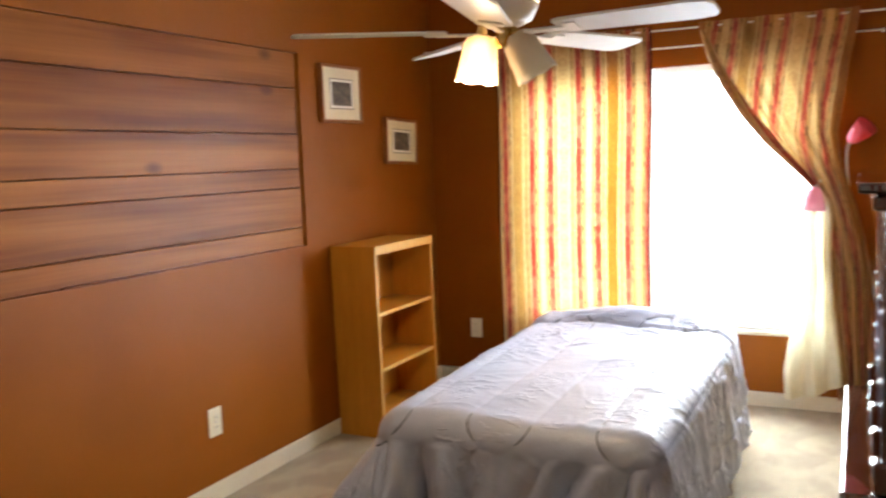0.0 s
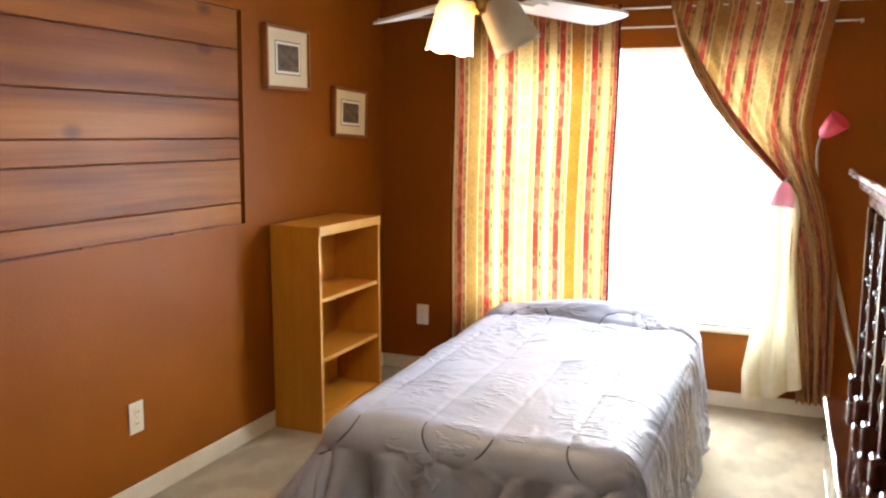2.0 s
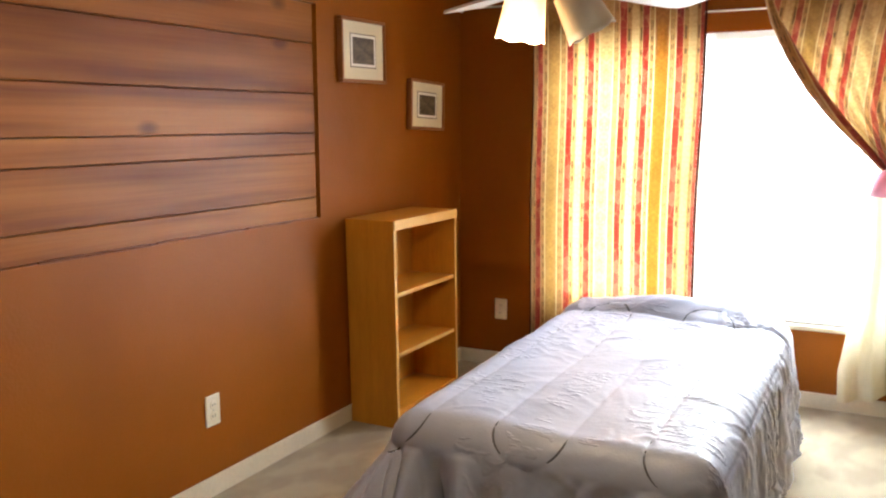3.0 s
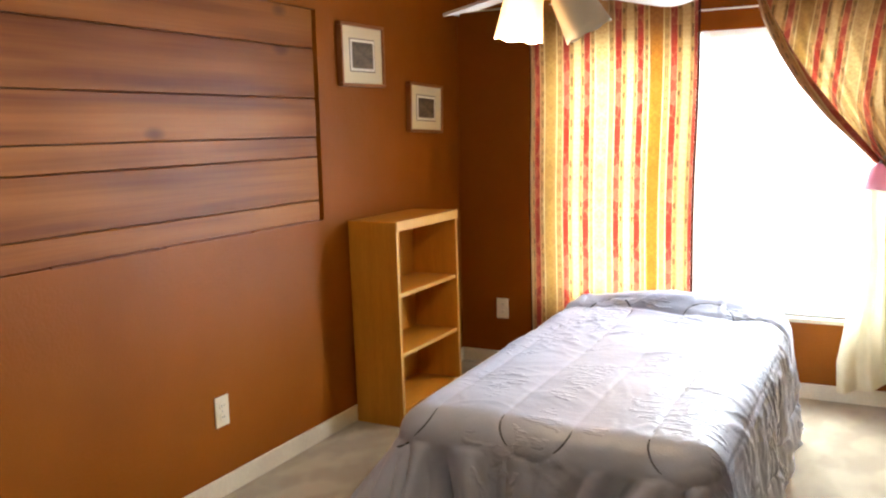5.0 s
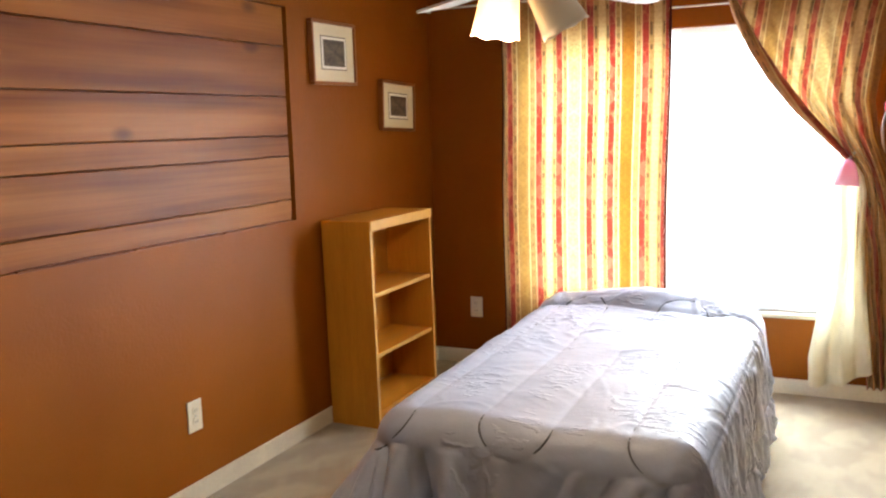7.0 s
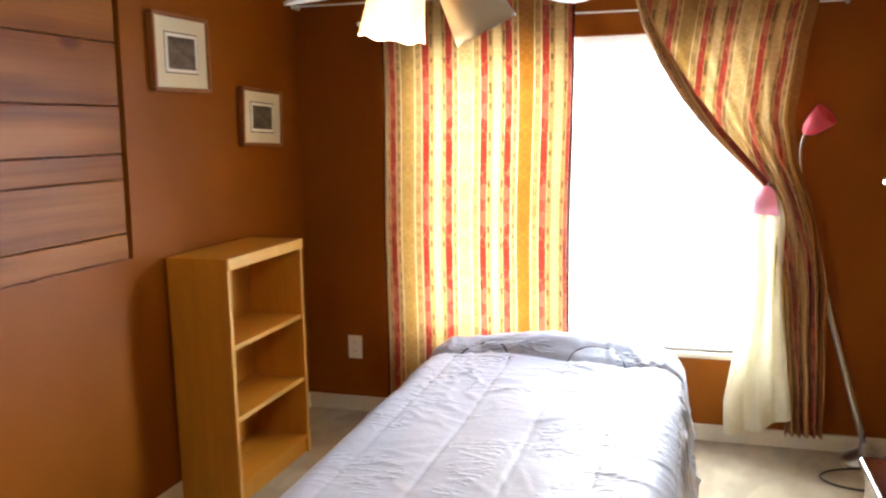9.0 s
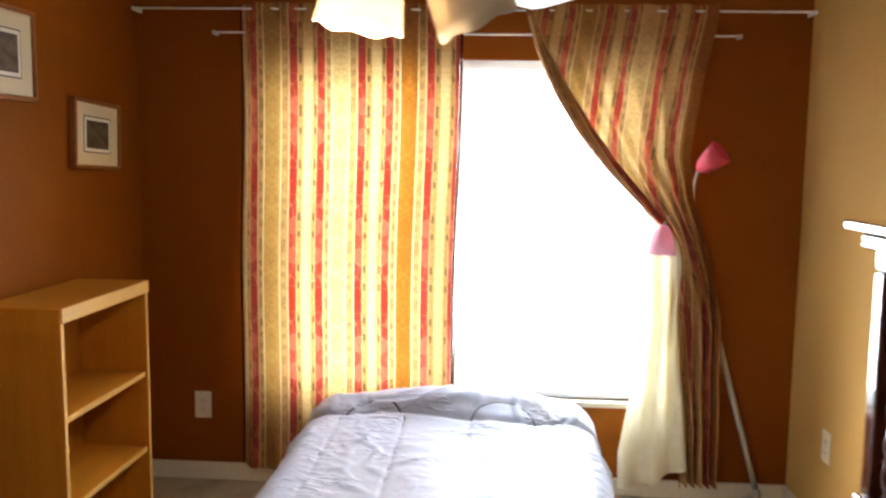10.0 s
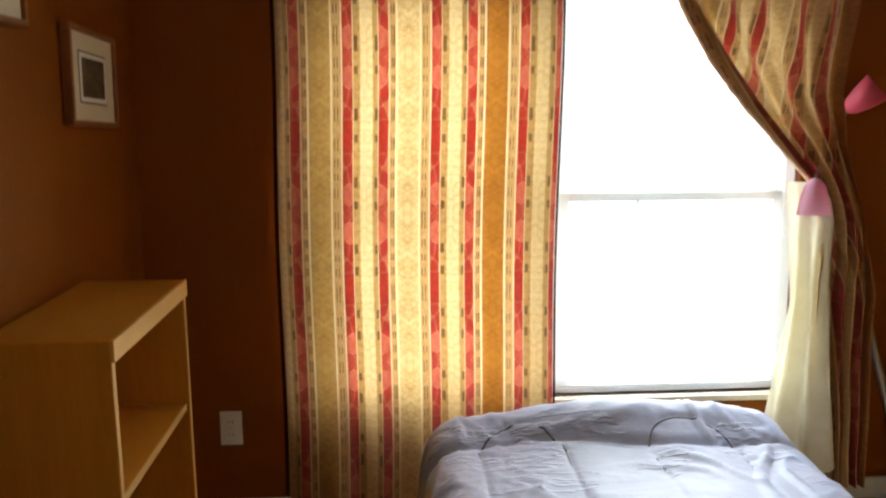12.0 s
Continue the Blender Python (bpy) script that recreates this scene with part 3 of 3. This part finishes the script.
def comforter():
    foot, side, head = 0.60, 0.47, 0.16
    x0, x1, y0, y1 = BED_W - side, BED_E + side, BED_S - foot, BED_N + head
    r = 0.085

    def place(u, v):
        x, y = x0 + (x1 - x0) * u, y0 + (y1 - y0) * v
        qx, qy = min(max(x, BED_W + 0.06), BED_E - 0.06), min(max(y, BED_S + 0.06), BED_N - 0.04)
        dx, dy = x - qx, y - qy
        d = math.hypot(dx, dy)
        n = Vector((dx / d, dy / d, 0)) if d > 1e-6 else Vector((0, 0, 0))
        z = BED_TOP + 0.02 * max(0.0, (y - BED_S) / 1.6) + 0.065 * math.exp(-((y - BED_N + 0.03) / 0.10) ** 2) * max(0.0, 1 - ((x - 1.37) / 0.52) ** 2)
        z += 0.012 * noise.noise((x * 3.1, y * 2.3, 1.0))
        near = min(1.5, max(0.45, (y + 2.3) / 0.9)) + 0.5 * max(0.0, (x - 1.5) / 0.3)
        wrinkle = 0.0
        for k, (fx, fy, amp) in enumerate(((5.0, 11.0, 0.010), (8.0, 20.0, 0.004), (6.5, 6.0, 0.010))):
            wr = noise.noise((x * fx + 1.5 * noise.noise((x * 3, y * 3, 5.0 + k)), y * fy + 2.0 * noise.noise((x * 4, y * 2, 9.0 + k)), 3.0 + k))
            wrinkle += amp * near * max(0.0, 1 - abs(wr) / 0.16) ** 1.5 * max(0.0, noise.noise((x * 5, y * 5, 20.0 + k)) + 0.15)
        wrinkle += 0.004 * noise.noise((x * 7, y * 6, 8.0))
        g = min(1.0, meander(x, y) / 0.010)
        puff = 0.0035 * (g**0.7 - 1) + 0.003 * min(1.0, meander(x, y) / 0.09) + wrinkle
        puff += 0.012 * max(0.0, 1 - abs(y - (BED_N - 0.16) - 0.02 * math.sin(7 * x)) / 0.03) * -1
        edge = min(x - x0, x1 - x, y - y0, y1 - y)
        puff -= 0.010 * max(0.0, 1 - abs(edge - 0.13) / 0.018)
        out, drop = d, 0.0
        if d < r * math.pi / 2:
            out, drop = r * math.sin(d / r), r * (1 - math.cos(d / r))
            return Vector((qx, qy, z - drop)) + n * (out + puff * math.sin(d / r)) + Vector((0, 0, puff * math.cos(d / r)))
        rest = d - r * math.pi / 2
        corner = min(abs(dx), abs(dy)) / max(d, 1e-6)
        flare = 0.10 + (0.0 if dy > 0 else 0.55 if dx < 0 else 0.18) * 2 * abs(dx * dy) / (d * d)
        s = (y if abs(dx) > abs(dy) else x) * 1.0 + 0.45 * math.atan2(dy, dx)
        deep = min(1.0, (rest + 0.03) / 0.25)
        bend = s + 0.05 * noise.noise((s * 3, rest * 5, 9.0)) + 0.35 * rest * noise.noise((s * 2.2, 2.0, 6.0))
        wave = 0.0
        for k, (length, sharp) in enumerate(((0.23, 0.8), (0.12, 0.4), (0.055, 0.16))):
            nv = noise.noise((bend / length, 0.6 * rest / length * 0.5, 11.0 + k))
            wave += sharp * (max(0.0, 1 - abs(nv) / 0.35) ** 1.3 - 0.35)
        foot_side = abs(dy) > abs(dx)
        fold = (0.026 + (0.024 if foot_side else 0.0)) * wave * deep * (1 - 0.5 * corner)
        fold += 0.004 * noise.noise((bend * 12, rest * 4, 4.0)) * deep
        if dy < 0 and foot_side:
            for at, slope, amp, wide in FOLDS:
                fold += 2.4 * amp * deep * math.exp(-(((x - at - slope * rest) / wide) ** 2))
        down = rest * math.sqrt(max(0.05, 1 - flare * flare))
        out, drop = r + flare * rest + fold, r + down
        low = 0.025 + 0.012 * (1 + wave)
        if z - drop < low:
            out += 0.55 * (low - (z - drop))
            drop = z - low
        return Vector((qx, qy, z - drop)) + n * (out + puff)

    w = thing("comforter", "silver-grey satin quilted comforter draped over the bed to the carpet", "comforter")
    ob = part("quilt", cloth(230, 290, place), SATIN, w, smooth=True)
    thick = ob.modifiers.new("thickness", "SOLIDIFY")
    thick.thickness, thick.offset = 0.012, -1

    def sewn(points):
        tube_points = [place((x - x0) / (x1 - x0), (y - y0) / (y1 - y0)) + Vector((0, -0.009, 0.0095)) for x, y in points]
        part("stitching", tube(tube_points, 0.0033, sides=5, smooth_steps=1), THREAD, w, "dark grey stitch line", smooth=True)

    lines = [0.78, 0.99, 1.20, 1.41, 1.62, 1.83]
    for x in lines[1:5]:
        sewn([(x, -2.20 + 1.4 * k / 60) for k in range(61)])
    for cx in (0.885, 1.305, 1.725):
        sewn([(cx + 0.105 * math.cos(a), -2.20 - 0.105 * math.sin(a)) for a in (math.pi * k / 24 for k in range(25))])
    for cx in (1.095, 1.515):
        sewn([(cx + 0.105 * math.cos(a), -0.80 + 0.105 * math.sin(a)) for a in (math.pi * k / 24 for k in range(25))])
    sewn([(x0 + 0.13 + (x1 - x0 - 0.26) * k / 90, y0 + 0.32) for k in range(91)])
    for x in (x0 + 0.13, x1 - 0.13):
        sewn([(x, y0 + 0.13 + (y1 - y0 - 0.26) * k / 90) for k in range(91)])


comforter()


# ---- curtains ----
def curtain_rod(z, y, x0, x1, label):
    w = thing("curtain_rod", label, "curtain rod", "curtain rods")
    part("rod", tube([(x0, y, z), (x1, y, z)], 0.0045, sides=12, smooth_steps=1), WHITE_ROD, w)
    for x in (x0, x1):
        part("bracket", box((x - 0.006, y, z - 0.008), (x + 0.006, -0.001, z + 0.008), 0.003), WHITE_ROD, w)
    return w


curtain_rod(1.953, -0.085, 0.014, 2.665, "white metal curtain rod across the window wall")
curtain_rod(1.866, -0.050, 0.33, 2.40, "thin white inner curtain rod above the window")


def left_curtain():
    x0, x1, top, low = 0.437, 1.322, 1.975, 0.085

    def place(u, v):
        z = top + (low - top) * v
        x = x0 + (x1 - x0 - 0.022 * v) * u + 0.004 * math.sin(5 * z)
        y = -0.092 - 0.012 * math.sin(2 * math.pi * u * 6.3 + 0.7 * math.sin(2.2 * z)) * (0.45 + 0.55 * v)
        y -= 0.006 * noise.noise((x * 7, z * 1.3, 2)) + (0.012 * math.sin(math.pi * min(1, v / 0.05)) * math.sin(60 * u) if v < 0.05 else 0)
        y += 0.075 * max(0.0, 1 - u / 0.075) ** 1.2
        return Vector((x, y, z))

    w = thing("curtain", "striped red, gold and cream jacquard curtain hanging straight", "curtain", "curtains")
    part("panel", cloth(120, 60, place, lambda u, v: (x0 - 0.759 + 3 * STRIPE + (x1 - x0) * u, (1 - v) * 1.9)), CURTAIN, w, smooth=True)
    # left strip: dark colour for the unlit edge beyond the window
    inner = lambda u, v: place(0.0, v) + Vector((-0.012 + 0.014 * u, 0.012 - 0.016 * u, 0))
    part("hem_and_shade_strip", cloth(3, 60, inner, lambda u, v: (0.02 + 0.01 * u, (1 - v) * 1.9)), HEM_AND_SHADE, w, "dark red edge strip, a hem at right and painted shade at left", smooth=True)
    # right strip: the hem itself
    edge = lambda u, v: place(1.0, v) + Vector((0.001 + 0.010 * u, -0.003 + 0.012 * u, 0))
    part("hem_and_shade_strip", cloth(3, 60, edge, lambda u, v: (0.02 + 0.01 * u, (1 - v) * 1.9)), HEM_AND_SHADE, w, "dark red edge strip, a hem at right and painted shade at left", smooth=True)


left_curtain()

TIED_L = [(0.09, 2.23), (0.5, 2.185), (0.8, 2.16), (1.0, 2.165), (1.07, 2.15), (1.14, 2.105), (1.23, 2.025), (1.36, 1.905), (1.5, 1.795), (1.65, 1.70), (1.8, 1.625), (1.95, 1.57)]
TIED_R = [(0.09, 2.375), (0.5, 2.375), (0.75, 2.365), (0.9, 2.335), (1.07, 2.29), (1.24, 2.235), (1.4, 2.215), (1.55, 2.235), (1.75, 2.265), (1.95, 2.30)]


def tied_curtain():
    top, low = 1.975, 0.09
    w = thing("curtain", "striped jacquard curtain tied back, its cream lining turned outward", "curtain", "curtains")

    def place(u, v):
        z = top + (low - top) * v
        a, c = along(TIED_L, z), along(TIED_R, z)
        pinch = math.exp(-((z - 1.06) / 0.28) ** 2)
        x = a + (c - a) * u
        folds = math.sin(2 * math.pi * (u * 5.2 + 0.15 * math.sin(3 * z)) + 0.6)
        y = -0.10 - 0.022 * folds * (0.7 + 0.5 * pinch + (0.5 if z < 0.9 else 0)) - 0.05 * pinch * math.sin(math.pi * u)
        y -= 0.012 * noise.noise((x * 10, z * 4, 5)) * (1 + 2 * pinch)
        return Vector((x + 0.006 * noise.noise((u * 5, z * 5, 1)), y, z))

    def uv(u, v):
        z = top + (low - top) * v
        width = along(TIED_R, z) - along(TIED_L, z)
        return ((u - 1) * (width * 1.08 + 0.06) + 1.20 - 0.16 * max(0.0, 1.0 - z) * (1 - u), z * 1.05)

    part("panel", cloth(110, 130, place, uv), DOUBLED_CURTAIN, w, smooth=True)

    # the rolled leading edge that sweeps down to the tie
    def roll(u, v):
        z = 1.93 - 0.88 * v
        a = along(TIED_L, z)
        k = 2 * math.pi * u
        rad = 0.009 + 0.020 * math.sin(math.pi * min(1, v * 1.1)) ** 0.7
        return Vector((a + 0.012 + rad * math.cos(k), -0.125 - 0.01 * v + 0.8 * rad * math.sin(k), z + 0.4 * rad * math.cos(k)))

    part("rolled_edge", cloth(14, 60, roll, lambda u, v: (0.06 + u * 0.1 + 0.04 * v, v * 0.9)), DOUBLED_CURTAIN, w, smooth=True)

    def lining(u, v):
        z_top, z_low = 1.13, 0.085 + 0.09 * u * u
        z = z_top + (z_low - z_top) * v
        a = along([(0.08, 1.985), (0.23, 1.98), (0.36, 2.0), (0.5, 2.022), (0.75, 2.06), (0.9, 2.05), (1.13, 2.03)], z)
        c = along(TIED_L, z) + 0.03
        folds = math.sin(2 * math.pi * u * 2.3 + 0.8 * math.sin(2 * z))
        return Vector((a + (c - a) * u, -0.125 - 0.028 * folds * min(1, v * 2 + 0.2) - 0.02 * (1 - v), z))

    part("lining", cloth(50, 70, lining, lambda u, v: (u * 0.4, v)), LINING, w, "plain cream lining", smooth=True)


tied_curtain()


# ---- ceiling fan ----
def ceiling_fan():
    w = thing("ceiling_fan", "white five-blade ceiling fan with a lit cluster of glass shades", "ceiling fan", at=tuple(FAN))
    zb = 1.70
    part("canopy", lathe([(0.07, ROOM_H), (0.07, ROOM_H - 0.02), (0.03, ROOM_H - 0.06), (0.015, ROOM_H - 0.065)][::-1]), WHITE_ROD, w, smooth=True)
    part("downrod", lathe([(0.012, zb + 0.16), (0.012, ROOM_H - 0.06)]), WHITE_ROD, w, smooth=True)
    part("motor", lathe([(0.0, zb + 0.012), (0.05, zb + 0.014), (0.085, zb + 0.03), (0.105, zb + 0.07), (0.10, zb + 0.13), (0.08, zb + 0.165), (0.02, zb + 0.18)]), WHITE_ROD, w, smooth=True)
    part("trim_ring", lathe([(0.105, zb + 0.075), (0.1085, zb + 0.08), (0.1085, zb + 0.09), (0.105, zb + 0.095)]), BRASS, w, "polished brass ring", smooth=True)
    for k in range(5):
        turn = pose(0, 0, zb, 0, 0, 139 - 72 * k) @ pose(0, 0, 0, -10.5, 0, 0)
        b = bmesh.new()
        outline = [(0.17, -0.045), (0.20, -0.055), (0.55, -0.068), (0.598, -0.058), (0.613, -0.035), (0.613, 0.035), (0.598, 0.058), (0.55, 0.068), (0.20, 0.055), (0.17, 0.045)]
        lo, hi = [[b.verts.new((x, y, z)) for x, y in outline] for z in (-0.004, 0.004)]
        b.faces.new(lo[::-1]), b.faces.new(hi)
        for i in range(len(outline)):
            j = (i + 1) % len(outline)
            b.faces.new((lo[i], lo[j], hi[j], hi[i]))
        bmesh.ops.transform(b, matrix=turn, verts=b.verts)
        blade = part("blade", b, BLADE, w)
        iron = box((0.07, -0.014, -0.012), (0.20, 0.014, -0.004), 0.003)
        box((0.19, -0.035, -0.010), (0.235, 0.035, -0.004), 0.003, bm=iron)
        bmesh.ops.transform(iron, matrix=turn, verts=iron.verts)
        part("blade_iron", iron, WHITE_ROD, blade, "white blade bracket")
    part("light_fitter", lathe([(0.0, zb - 0.05), (0.026, zb - 0.046), (0.03, zb - 0.03), (0.022, zb - 0.01), (0.022, zb + 0.014)]), BRASS, w, "brass light fitter", smooth=True)
    for az, tilt, reach, lit in ((197, 8, 0.064, True), (25, 28, 0.03, False)):
        m = pose(0, 0, zb - 0.003, 0, 0, az) @ pose(reach, 0, 0, 0, 0, 0) @ pose(0, 0, 0, 0, 180 - tilt, 0)
        arm = part("shade_arm", lathe([(0.012, -0.03), (0.018, 0.0), (0.026, 0.012)], m), BRASS, w, "brass socket", smooth=True)
        b = bmesh.new()
        steps, rings = 36, []
        profile = [(0.027, 0.005), (0.042, 0.012), (0.050, 0.035), (0.055, 0.08), (0.060, 0.12), (0.063, 0.142)]
        for r, z in profile + [(r - 0.003, z) for r, z in profile[::-1]]:
            wave = max(0.0, (z - 0.10) / 0.042)
            rings.append([b.verts.new((r * (1 + 0.02 * wave * math.cos(6 * a)) * math.cos(a), r * (1 + 0.02 * wave * math.cos(6 * a)) * math.sin(a), z + 0.003 * wave * math.cos(6 * a))) for a in (2 * math.pi * k / steps for k in range(steps))])
        for lo, hi in zip(rings, rings[1:]):
            for k in range(steps):
                b.faces.new((lo[k], lo[(k + 1) % steps], hi[(k + 1) % steps], hi[k]))
        bmesh.ops.transform(b, matrix=m, verts=b.verts)
        part("shade", b, FROST, arm, "frosted bell glass shade with a scalloped rim", smooth=True)
        part("bulb", lathe([(0.0, 0.008), (0.014, 0.012), (0.026, 0.032), (0.035, 0.058), (0.033, 0.078), (0.022, 0.095), (0.0, 0.101)], m), BULB if lit else WHITE_CARD, arm, "lit warm bulb" if lit else "unlit white bulb", smooth=True)
        if lit:
            lamp("fan_bulb_light", "POINT", pose(*(Vector(FAN) + m @ Vector((0, 0, 0.150)))), 12, (1.0, 0.74, 0.46), (0.02, 0.02))


ceiling_fan()


# ---- floor lamp ----
def floor_lamp():
    w = thing("floor_lamp", "leaning brushed-steel floor lamp with pink plastic shades behind the curtain", "floor lamp")
    part("base", lathe([(0.0, 0.0), (0.088, 0.0), (0.092, 0.010), (0.082, 0.024), (0.045, 0.045), (0.02, 0.06), (0.016, 0.09), (0.0, 0.09)], pose(2.535, -0.11, 0.0)), STEEL, w, smooth=True)
    part("pole", tube([(2.535, -0.11, 0.08), (2.38, -0.07, 0.64), (2.29, -0.03, 1.0)], 0.0125, smooth_steps=4), STEEL, w, smooth=True)
    for pts, tip, way, plastic, words in (
        (((2.29, -0.03, 1.0), (2.26, -0.03, 1.15), (2.25, -0.04, 1.28), (2.262, -0.05, 1.35)), (2.262, -0.05, 1.35), (0.55, -0.35, 0.55), PINK, "translucent pink plastic cone shade"),
        (((2.29, -0.03, 1.0), (2.25, -0.05, 1.12), (2.17, -0.10, 1.19), (2.118, -0.16, 1.14)), (2.118, -0.16, 1.14), (-0.05, -0.1, -1.0), BACKLIT_PINK, "pink cone shade, its colour paled for the daylight behind it"),
    ):
        arm = part("gooseneck", tube(pts, 0.006), STEEL, w, smooth=True)
        turn = Vector(way).to_track_quat("Z", "Y").to_matrix().to_4x4()
        m = Matrix.Translation(tip) @ turn
        prof = [(0.014, 0.0), (0.030, 0.02), (0.042, 0.06), (0.052, 0.115)]
        part("shade", lathe([*prof, *[(r - 0.002, z) for r, z in prof[::-1]]], m, steps=20), plastic, arm, words, smooth=True)
    cord = tube([(2.535, -0.195, 0.012), (2.47, -0.21, 0.008), (2.38, -0.26, 0.008), (2.345, -0.33, 0.008), (2.40, -0.40, 0.008), (2.52, -0.42, 0.008), (2.66, -0.36, 0.01)], 0.004)
    part("cord", cord, BLACK, w, "black power cord looping over the carpet", smooth=True)


floor_lamp()


# ---- cabinet against the east wall ----
def twist(x, y, z0, z1, r, turns=6):
    b = bmesh.new()
    rows, steps = 72, 14
    rings = []
    for i in range(rows + 1):
        s = i / rows
        ring = []
        for k in range(steps):
            a = 2 * math.pi * k / steps
            rr = r * (0.78 + 0.22 * math.cos(2 * (a - math.pi * turns * s)))
            ring.append(b.verts.new((x + rr * math.cos(a), y + rr * math.sin(a), z0 + (z1 - z0) * s)))
        rings.append(ring)
    for lo, hi in zip(rings, rings[1:]):
        for k in range(steps):
            b.faces.new((lo[k], lo[(k + 1) % steps], hi[(k + 1) % steps], hi[k]))
    b.faces.new(rings[0][::-1]), b.faces.new(rings[-1])
    return b


def cherry_cabinet():
    w = thing("cabinet", "tall dark cherry lacquered cabinet with rope-twist columns and black pulls", "cabinet")
    N, S, back = -1.43, -2.460, ROOM_E - 0.015
    base = part("base_chest", box((2.305, S, 0.05), (back, N - 0.03, 0.49), 0.006), CHERRY, w)
    part("base_top", box((2.275, S - 0.015, 0.49), (back, N - 0.015, 0.52), 0.010, segments=3), CHERRY, w)
    part("plinth", box((2.290, S - 0.005, 0.0), (back, N - 0.02, 0.05), 0.004), CHERRY, w)
    for k in range(3):
        ya, yb = S + 0.03 + k * 0.335, S + 0.03 + k * 0.335 + 0.315
        for za, zb in ((0.08, 0.27), (0.285, 0.47)):
            d = part("drawer", box((2.292, ya, za), (2.305, yb, zb), 0.004), CHERRY, base)
    part("upper_body", box((2.410, S + 0.02, 0.52), (back, N - 0.03, 1.155), 0.004), CHERRY, w)
    part("frieze", box((2.365, S, 1.135), (back, N, 1.185), 0.006), CHERRY, w)
    part("cornice", box((2.335, S - 0.02, 1.185), (back, N + 0.02, 1.22), 0.010, segments=3), CHERRY, w)
    part("cornice_cap", box((2.305, S - 0.04, 1.225), (back, N + 0.05, 1.25), 0.008, segments=3), CHERRY, w)
    ys = [N - 0.03 - k * 0.245 for k in range(5)]
    for i, y in enumerate(ys):
        col = part("pilaster", box((2.362, y - 0.024, 0.60), (2.410, y + 0.024, 1.135), 0.006), CHERRY, w, "glossy flat pilaster")
        part("pilaster_base", box((2.345, y - 0.032, 0.52), (2.415, y + 0.032, 0.60), 0.012, segments=3), CHERRY, col)
    for a, c in zip(ys, ys[1:]):
        door = part("door", box((2.395, c + 0.045, 0.56), (2.410, a - 0.045, 1.08), 0.003), CHERRY, w)
        part("door_panel", box((2.388, c + 0.085, 0.62), (2.395, a - 0.085, 1.02), 0.003), CHERRY, door)
        part("twist_moulding", twist(2.388, a - 0.065, 0.60, 1.06, 0.017), CHERRY, door, "carved rope-twist moulding", smooth=True)
        for z in (0.93, 0.76):
            part("pull", tube([(2.395, c + 0.06, z), (2.365, c + 0.07, z), (2.365, c + 0.13, z), (2.395, c + 0.14, z)], 0.005, smooth_steps=3), BLACK, door, "black metal pull", smooth=True)


cherry_cabinet()

# ---- cable and plate on the west wall ----
cable = solid("wall_cable", tube([(0.012, -3.30, 1.19), (0.018, -3.21, 1.165), (0.022, -3.15, 1.08), (0.024, -3.122, 0.98), (0.024, -3.137, 0.89), (0.022, -3.165, 0.81), (0.018, -3.215, 0.755), (0.012, -3.29, 0.735)], 0.009), WHITE_CABLE, "loose loop of white cable hanging on the wall", "cable", smooth=True)
nail = solid("nail", lathe([(0.004, 0.0), (0.004, 0.006), (0.007, 0.007), (0.006, 0.010), (0.0, 0.011)], pose(0.0, -3.153, 0.412, 0, 90, 0), steps=14), STEEL, "small bright nail head in the painted wall", "nail", smooth=True)
plate = thing("wall_plate", "white switch plate beside the hanging cable", "wall plate", at=(0.0, -3.247, 1.06), rz=90)
part("cover_plate", box((-0.036, -0.006, -0.058), (0.036, 0.0, 0.058), 0.003), IVORY, plate)
part("switch", box((-0.005, -0.016, -0.012), (0.005, -0.006, 0.012), 0.002), IVORY, plate)


# ---- black cabinet by the cable ----
media = thing("media_cabinet", "plain black media cabinet standing against the wall", "cabinet")
part("body", box((0.016, -3.95, 0.0), (0.25, -3.39, 1.02), 0.004), BLACK, media)
part("top", box((0.014, -3.955, 1.02), (0.262, -3.375, 1.04), 0.004), BLACK, media)
for ya, yb in ((-3.94, -3.675), (-3.665, -3.40)):
    part("door", box((0.25, ya, 0.06), (0.262, yb, 1.0), 0.003), BLACK, media)
